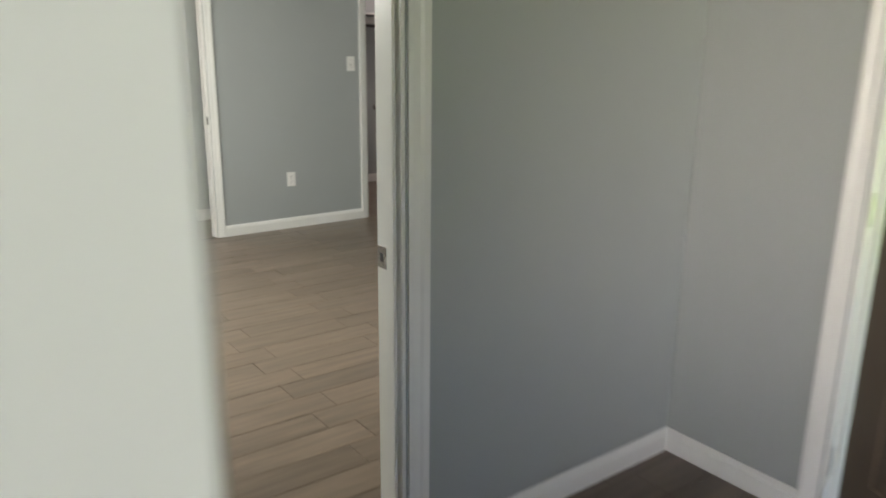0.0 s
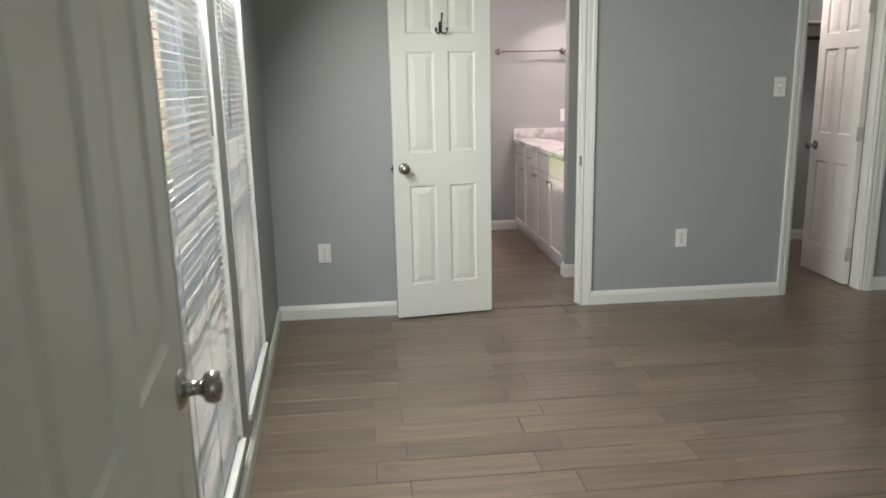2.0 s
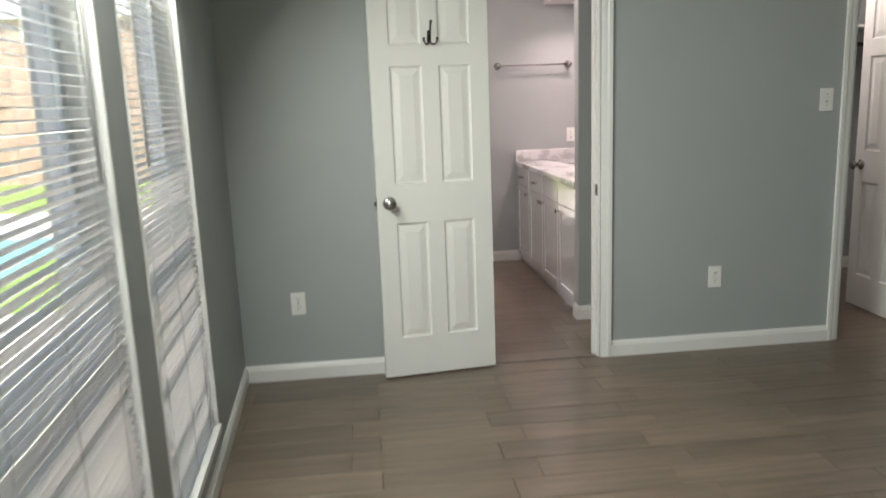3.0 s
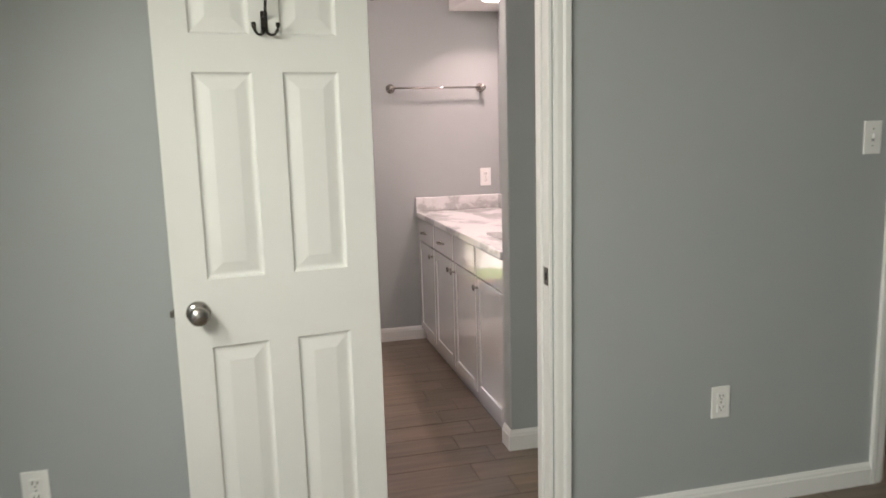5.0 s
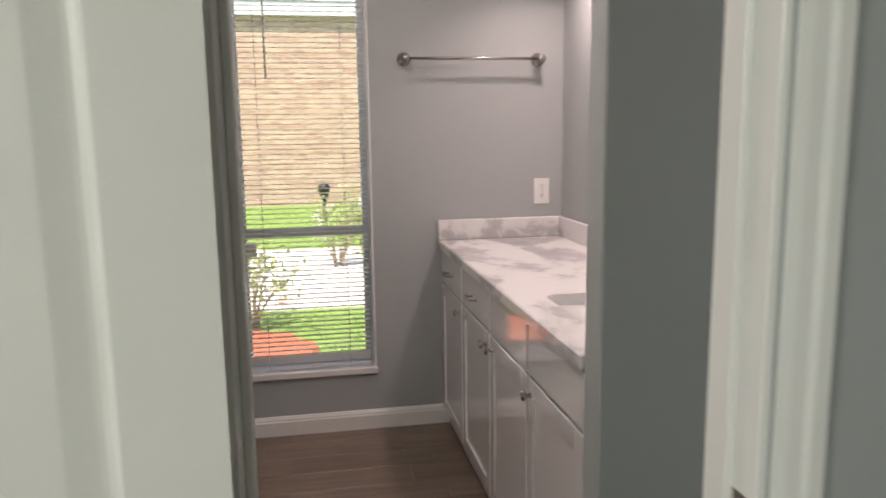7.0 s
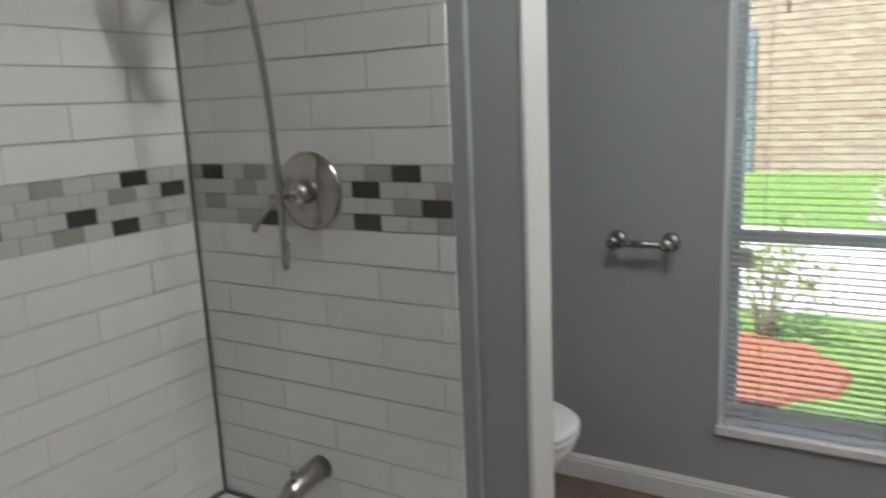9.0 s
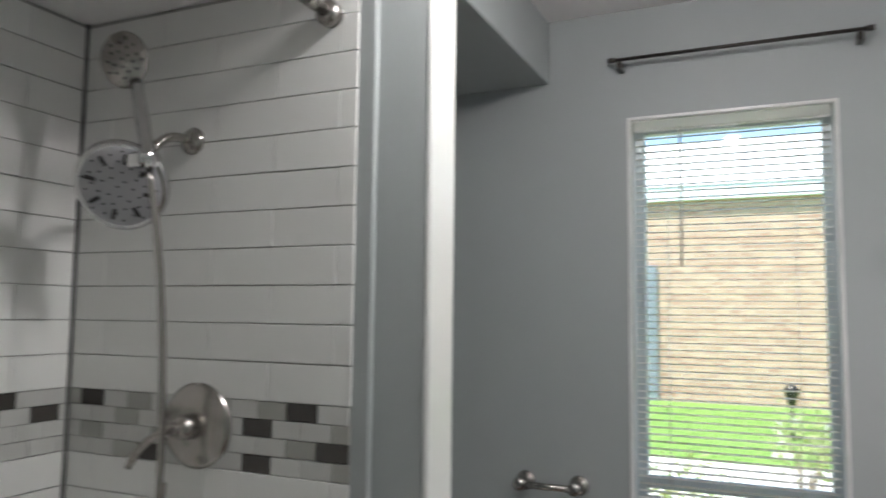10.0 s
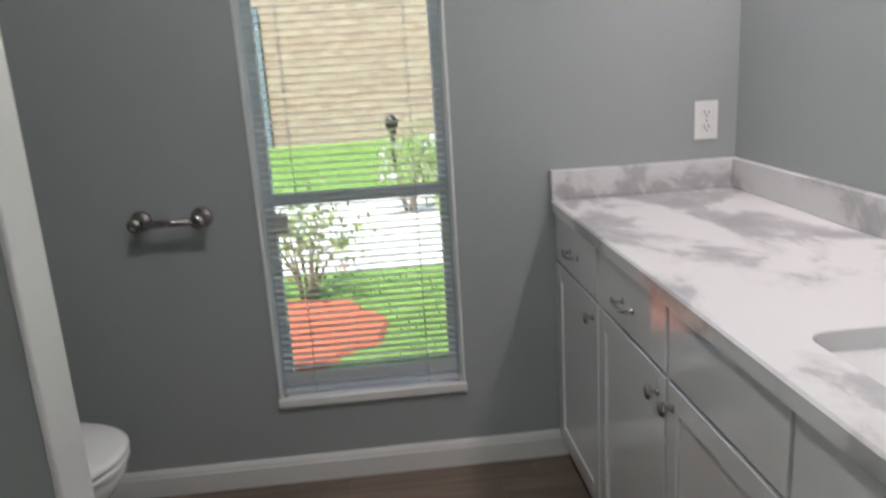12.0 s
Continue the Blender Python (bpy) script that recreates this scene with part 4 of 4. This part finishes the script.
# ---- outside ----
GZ = -0.16
struct(boxes("ground", [((-400, -400, GZ - 0.3), (400, 400, GZ))], M_GRASS), "green lawn reaching to the horizon", "lawn")
struct(boxes("slab_foundation", [((-0.72, -1.12, GZ + 0.001), (5.6, A2, -0.012)), ((0.44, A2, GZ + 0.001), (5.6, FAR + 0.14, -0.012))], M_CONC), "concrete slab under the rooms", "foundation")
# never in view; eaves stretched west and south to block direct sun
struct(boxes("roof", [((-1.6, -3.6, CEIL + 0.13), (5.9, A2, CEIL + 0.3)), ((-0.15, A2, CEIL + 0.13), (5.9, FAR + 0.18, CEIL + 0.3))], M_ROOF), "unseen roof slab added to keep sun off the rooms", "roof")
struct(boxes("path", [((-12, 11.95, GZ - 0.05), (14, 15.3, GZ + 0.012))], M_CONC, 0.006), "pale concrete path across the lawn", "path")
bm = bmesh.new()
ring = []
for k in range(40):
    a = 2 * math.pi * k / 40
    r = 1 + 0.16 * noise.noise((3 * math.cos(a), 3 * math.sin(a), 0.4)) + 0.05 * math.sin(9 * a)
    ring.append((1.42 + 0.66 * r * math.cos(a), 10.70 + 0.56 * r * math.sin(a)))
lo, hi = [bm.verts.new((x, y, GZ - 0.02)) for x, y in ring], [bm.verts.new((1.42 + (x - 1.42) * 0.94, 10.70 + (y - 10.70) * 0.94, GZ + 0.03)) for x, y in ring]
for k in range(40):
    bm.faces.new((lo[k], lo[(k + 1) % 40], hi[(k + 1) % 40], hi[k]))
bm.faces.new(hi), bm.faces.new(lo)
struct(put("mulch_bed", mesh_of("mulch_bed", bm, M_MULCH)), "bed of red bark mulch", "mulch")
struct(boxes("patio", [((-9, -3, GZ - 0.05), (0.30, 8.6, GZ + 0.02))], M_CONC, 0.01), "pale concrete patio beside the house", "patio")
pool = struct(boxes("pool", [((-7.2, 5.6, GZ + 0.021), (-2.3, 12.5, GZ + 0.03))], M_WATER), "turquoise swimming pool water", "water")
hs = tagged(new("neighbour_house"), "single-storey brick house with a pale eave", "house")
boxes("wall", [((-12, 21.2, GZ), (16, 26, 3.64))], M_BRICK, 0, None, hs)
boxes("fascia", [((-12.4, 21.08, 3.64), (16.4, 26.4, 3.92))], mat("pale_fascia", (0.62, 0.64, 0.66), 0.6), 0.01, None, hs)
bm = bmesh.new()
v = [bm.verts.new(p) for p in ((-12.4, 21.06, 3.92), (16.4, 21.06, 3.92), (16.4, 26.4, 3.92), (-12.4, 26.4, 3.92), (-10, 23.5, 5.3), (14, 23.5, 5.3))]
for q in ((0, 1, 5, 4), (1, 2, 5), (2, 3, 4, 5), (3, 0, 4), (3, 2, 1, 0)):
    bm.faces.new([v[i] for i in q])
put("roof", mesh_of("roof", bm, mat("pale_roof", (0.6, 0.6, 0.58), 0.9, var=0.1)), None, hs)
hs2 = tagged(new("garden_wall_house"), "pale rendered house wall beyond the pool", "house")
boxes("wall", [((-16, -6, GZ), (-12, 22, 2.9))], M_SIDING, 0, None, hs2)
boxes("roof", [((-16.4, -6.4, 2.9), (-11.6, 22.4, 3.1))], M_ROOF, 0.01, None, hs2)
boxes("door", [((-1.15, 21.13, GZ), (0.07, 21.20, 2.42)), ((-1.05, 21.11, 0.95), (-0.03, 21.13, 2.25)), ((-1.05, 21.11, 0.0), (-0.03, 21.13, 0.85))], M_FENCE, 0.006, None, hs)


def shrub(name, cx, cy, r, h, count, blooms, seed):
    rng = random.Random(seed)
    root = tagged(new(name), "leafy garden shrub with white blossoms", "shrub", "shrubs outside the bathroom window")
    bm = bmesh.new()
    tips = []
    for k in range(14):
        a = rng.uniform(0, 2 * math.pi)
        e = Vector((cx + r * rng.uniform(0.2, 1) * math.cos(a), cy + r * rng.uniform(0.2, 1) * math.sin(a), GZ + h * rng.uniform(0.6, 1.0)))
        s = Vector((cx + 0.05 * math.cos(a), cy + 0.05 * math.sin(a), GZ - 0.02))
        mid = s.lerp(e, 0.5) + Vector((0, 0, 0.1))
        add_tube(bm, bez(s, s + Vector((0, 0, h * 0.3)), mid, e, 6), [0.011, 0.010, 0.009, 0.007, 0.006, 0.004, 0.003], 6)
        tips += [s.lerp(e, t) + Vector((0, 0, 0.15 * math.sin(math.pi * t))) for t in (0.45, 0.6, 0.75, 0.9, 1.0)]
    put("stems", mesh_of("stems", bm, M_STEM), None, root)
    for nm, cnt, size, mt in (("leaves", count, 0.028, M_LEAF), ("blooms", blooms, 0.030, M_BLOOM)):
        bm = bmesh.new()
        for k in range(cnt):
            c = rng.choice(tips) + Vector([rng.gauss(0, 0.085) for _ in range(3)])
            q = Euler([rng.uniform(0, 6.28) for _ in range(3)]).to_matrix()
            s = size * rng.uniform(0.6, 1.3)
            if nm == "leaves":
                bm.faces.new([bm.verts.new(c + q @ Vector(p)) for p in ((-s, 0, 0), (-s * 0.2, s * 0.5, 0.004), (s, 0, 0), (-s * 0.2, -s * 0.5, 0.004))])
            else:
                for j in range(5):
                    a = j * 1.2566
                    bm.faces.new([bm.verts.new(c + q @ Vector(p)) for p in ((0, 0, 0), (s * math.cos(a - 0.5), s * math.sin(a - 0.5), 0.008), (s * 1.2 * math.cos(a), s * 1.2 * math.sin(a), 0.005), (s * math.cos(a + 0.5), s * math.sin(a + 0.5), 0.008))])
        put(nm, mesh_of(nm, bm, mt), None, root)
    return root


shrub("shrub", 2.75, 11.0, 0.50, 0.95, 1500, 26, 3)
shrub("shrub", 1.55, 11.35, 0.42, 0.62, 420, 12, 5)
shrub("shrub", 2.35, 13.9, 0.45, 0.75, 700, 22, 8)
lamp_ = tagged(new("garden_lamp"), "small dark garden lamp post on the lawn", "garden lamp")
bm = bmesh.new()
add_tube(bm, [(2.30, 17.4, GZ - 0.02), (2.30, 17.4, 0.35)], 0.03, 10)
add_lathe(bm, [(0, 0.28), (0.05, 0.30), (0.09, 0.44), (0.10, 0.50), (0.03, 0.57), (0, 0.58)], Matrix.Translation((2.30, 17.4, 0)), 14)
put("post", mesh_of("post", bm, M_BRONZE), None, lamp_)
rng = random.Random(4)
bm = bmesh.new()
for k in range(9000):
    x, y = rng.uniform(-3, 6.5), rng.choice((rng.uniform(9.2, 11.9), rng.uniform(15.35, 20.5)))
    if 0.8 < x < 2.04 and 10.15 < y < 11.25:
        continue
    a, h, w = rng.uniform(0, 6.28), rng.uniform(0.03, 0.08), 0.006
    d = Vector((math.cos(a), math.sin(a), 0))
    c = Vector((x, y, GZ - 0.004))
    bm.faces.new([bm.verts.new(p) for p in (c - d * w, c + d * w, c + Vector((rng.gauss(0, 0.02), rng.gauss(0, 0.02), h)))])
tagged(put("grass_blades", mesh_of("grass_blades", bm, M_BLADE)), "short green grass blades on the lawn", "grass", kind="stuff")

# ---- wall tiles ----
TH, TL, GAP, BAND0, BAND1 = 0.0765, 0.306, 0.0020, 1.124, 1.2645
TOPZ, BOTZ = 2.114, 0.392


def tile_mesh(name, w, h, t, material):
    bm = bmesh.new()
    add_box(bm, (0, -t, 0), (w, 0, h), 0.0012)
    return mesh_of(name, bm, material)


def tiled(wall_name, width, m, seed, label, dark, grey, shift=0.0):
    """Tile panel in local x (0..width) and z, facing local -y."""
    rng = random.Random(seed)
    back = struct(boxes(wall_name, [((0, 0.0, BOTZ - 0.012), (width, 0.008, TOPZ))], M_GROUT, 0, m), label, "wall")
    cache = {}

    def tile(nm, x0, x1, z0, z1, material):
        if x1 - x0 < 0.012 or z1 - z0 < 0.01:
            return
        key = (nm, round(x1 - x0, 4), round(z1 - z0, 4), material.name)
        if key not in cache:
            cache[key] = tile_mesh(nm, x1 - x0, z1 - z0, 0.006, material)
        put(nm, cache[key], pose(x0, rng.uniform(-0.0004, 0.0004), z0), back)

    rows = []
    z = BAND1
    while z < TOPZ:
        rows.append((z, min(z + TH, TOPZ)))
        z += TH
    z = BAND0
    while z > BOTZ:
        rows.append((max(z - TH, BOTZ), z))
        z -= TH
    for z0, z1 in rows:
        k = round((z0 - BAND1) / TH)
        x = -TL * (0.5 if k % 2 else 0.0) - 0.06
        while x < width:
            tile("tile", max(x, 0) + 0.0005, min(x + TL, width) - 0.0005, z0 + GAP / 2, z1 - GAP / 2, M_TILE)
            x += TL
    rh = (BAND1 - BAND0) / 4
    # four rows of 70 mm pieces in half bond; dark and grey ones where the pattern has them
    for r in range(4):
        x = shift - 0.07 - (0.0 if r % 2 else 0.035)
        while x < width:
            c = x + 0.035
            k = 2 if any(abs(c - v) < 0.036 for v in dark[r]) else 1 if any(abs(c - v) < 0.036 for v in grey[r]) else 0
            tile("mosaic_tile", max(x, 0) + 0.0006, min(x + 0.07, width) - 0.0006, BAND0 + r * rh + 0.0006, BAND0 + (r + 1) * rh - 0.0006, M_MOS[k])
            x += 0.07
    return back


BAND_LABEL = "white subway tile wall with a mosaic band"
# centres along the wall, bottom row first
tiled("tile_wall_end", 1.392 - 0.648, pose(0.648, 7.718, 0), 11, BAND_LABEL,
      ((0.0, 0.222, 0.523), (0.704,), (0.517,), (0.103, 0.634)), ((0.15, 0.725), (0.05, 0.30, 0.634), (0.155, 0.725), (0.03, 0.24, 0.565)), 0.04)
tiled("tile_wall_side", 7.712 - 6.402, pose(0.642, 6.402, 0, 0, 0, 90), 12, BAND_LABEL,
      ((0.30, 0.76, 1.108), (0.12, 0.48, 0.83, 1.003), (0.40, 0.70, 1.243), (0.16, 0.55, 1.137)), ((0.07, 0.52, 0.97), (0.25, 0.65, 0.76), (0.2, 0.62, 1.108), (0.34, 0.80, 0.93)), 0.063)
tiled("tile_wall_near", 1.392 - 0.648, pose(1.392, 6.4055, 0, 0, 0, 180), 13, BAND_LABEL,
      ((0.22, 0.52), (0.10, 0.66), (0.35,), (0.08, 0.60)), ((0.36,), (0.30, 0.45), (0.16, 0.70), (0.24, 0.46)))
struct(boxes("tile_corner_joint", [((0.6475, 7.7055, BOTZ), (0.6535, 7.7125, TOPZ))], M_DARKGROUT), "dark joint in the tiled corner", "joint")
struct(boxes("tub_joint", [((0.65, 7.704, 0.384), (1.36, 7.712, 0.392)), ((0.6475, 6.41, 0.384), (0.656, 7.704, 0.392))], M_DARKGROUT), "dark joint along the bathtub's rim", "joint")

# ---- floor tiles ----
FW, FL, FG = 0.154, 0.605, 0.0022
fl = struct(boxes("floor", [((-0.72, -1.12, -0.012), (5.6, A2, -0.0075)), ((0.44, A2, -0.012), (5.6, FAR + 0.14, -0.0075))], mat("floor_grout", (0.13, 0.105, 0.088), 0.9, var=0.15, scale=30)), "floor of wood-look porcelain planks", "floor")
cache = {}
singles = bmesh.new()
rng = random.Random(21)
row = 0
y = -1.10
count = 0
rest = []
while y < FAR:
    x = -0.72 - FL + (0.085 if row % 2 else 0.205)
    while x < 5.5:
        a, b = max(x, -0.70 if y < 2.1 else 0.47), min(x + FL, 5.48)
        y1 = min(y + FW, FAR)
        if b - a > 0.02 and y1 - y > 0.01:
            near = 0.55 < (a + b) / 2 < 3.3 and 2.5 < y < 8.9 and not ((a + b) / 2 < 1.3 and y > 6.3)
            if near and count < 300:
                key = (round(b - a, 3), round(y1 - y, 3))
                if key not in cache:
                    bm = bmesh.new()
                    add_box(bm, (0, 0, -0.0075), (key[0] - FG, key[1] - FG, 0.0), 0.0006)
                    cache[key] = mesh_of("floor_tile", bm, M_FLOOR)
                put("floor_tile", cache[key], pose(a, y, rng.uniform(-0.0005, 0.0003), rng.uniform(-0.07, 0.07), rng.uniform(-0.03, 0.03)), fl)
                count += 1
            else:
                rest.append((a, b, y, y1))
        x += FL
    y += FW
    row += 1
for a, b, y0, y1 in rest:
    add_box(singles, (a, y0, -0.0075), (b - FG, y1 - FG, rng.uniform(-0.0004, 0.0002)), 0.0012)
st = put("floor_tiles", mesh_of("floor_tiles", singles, M_FLOOR), None, fl)
st["kind"] = "stuff"
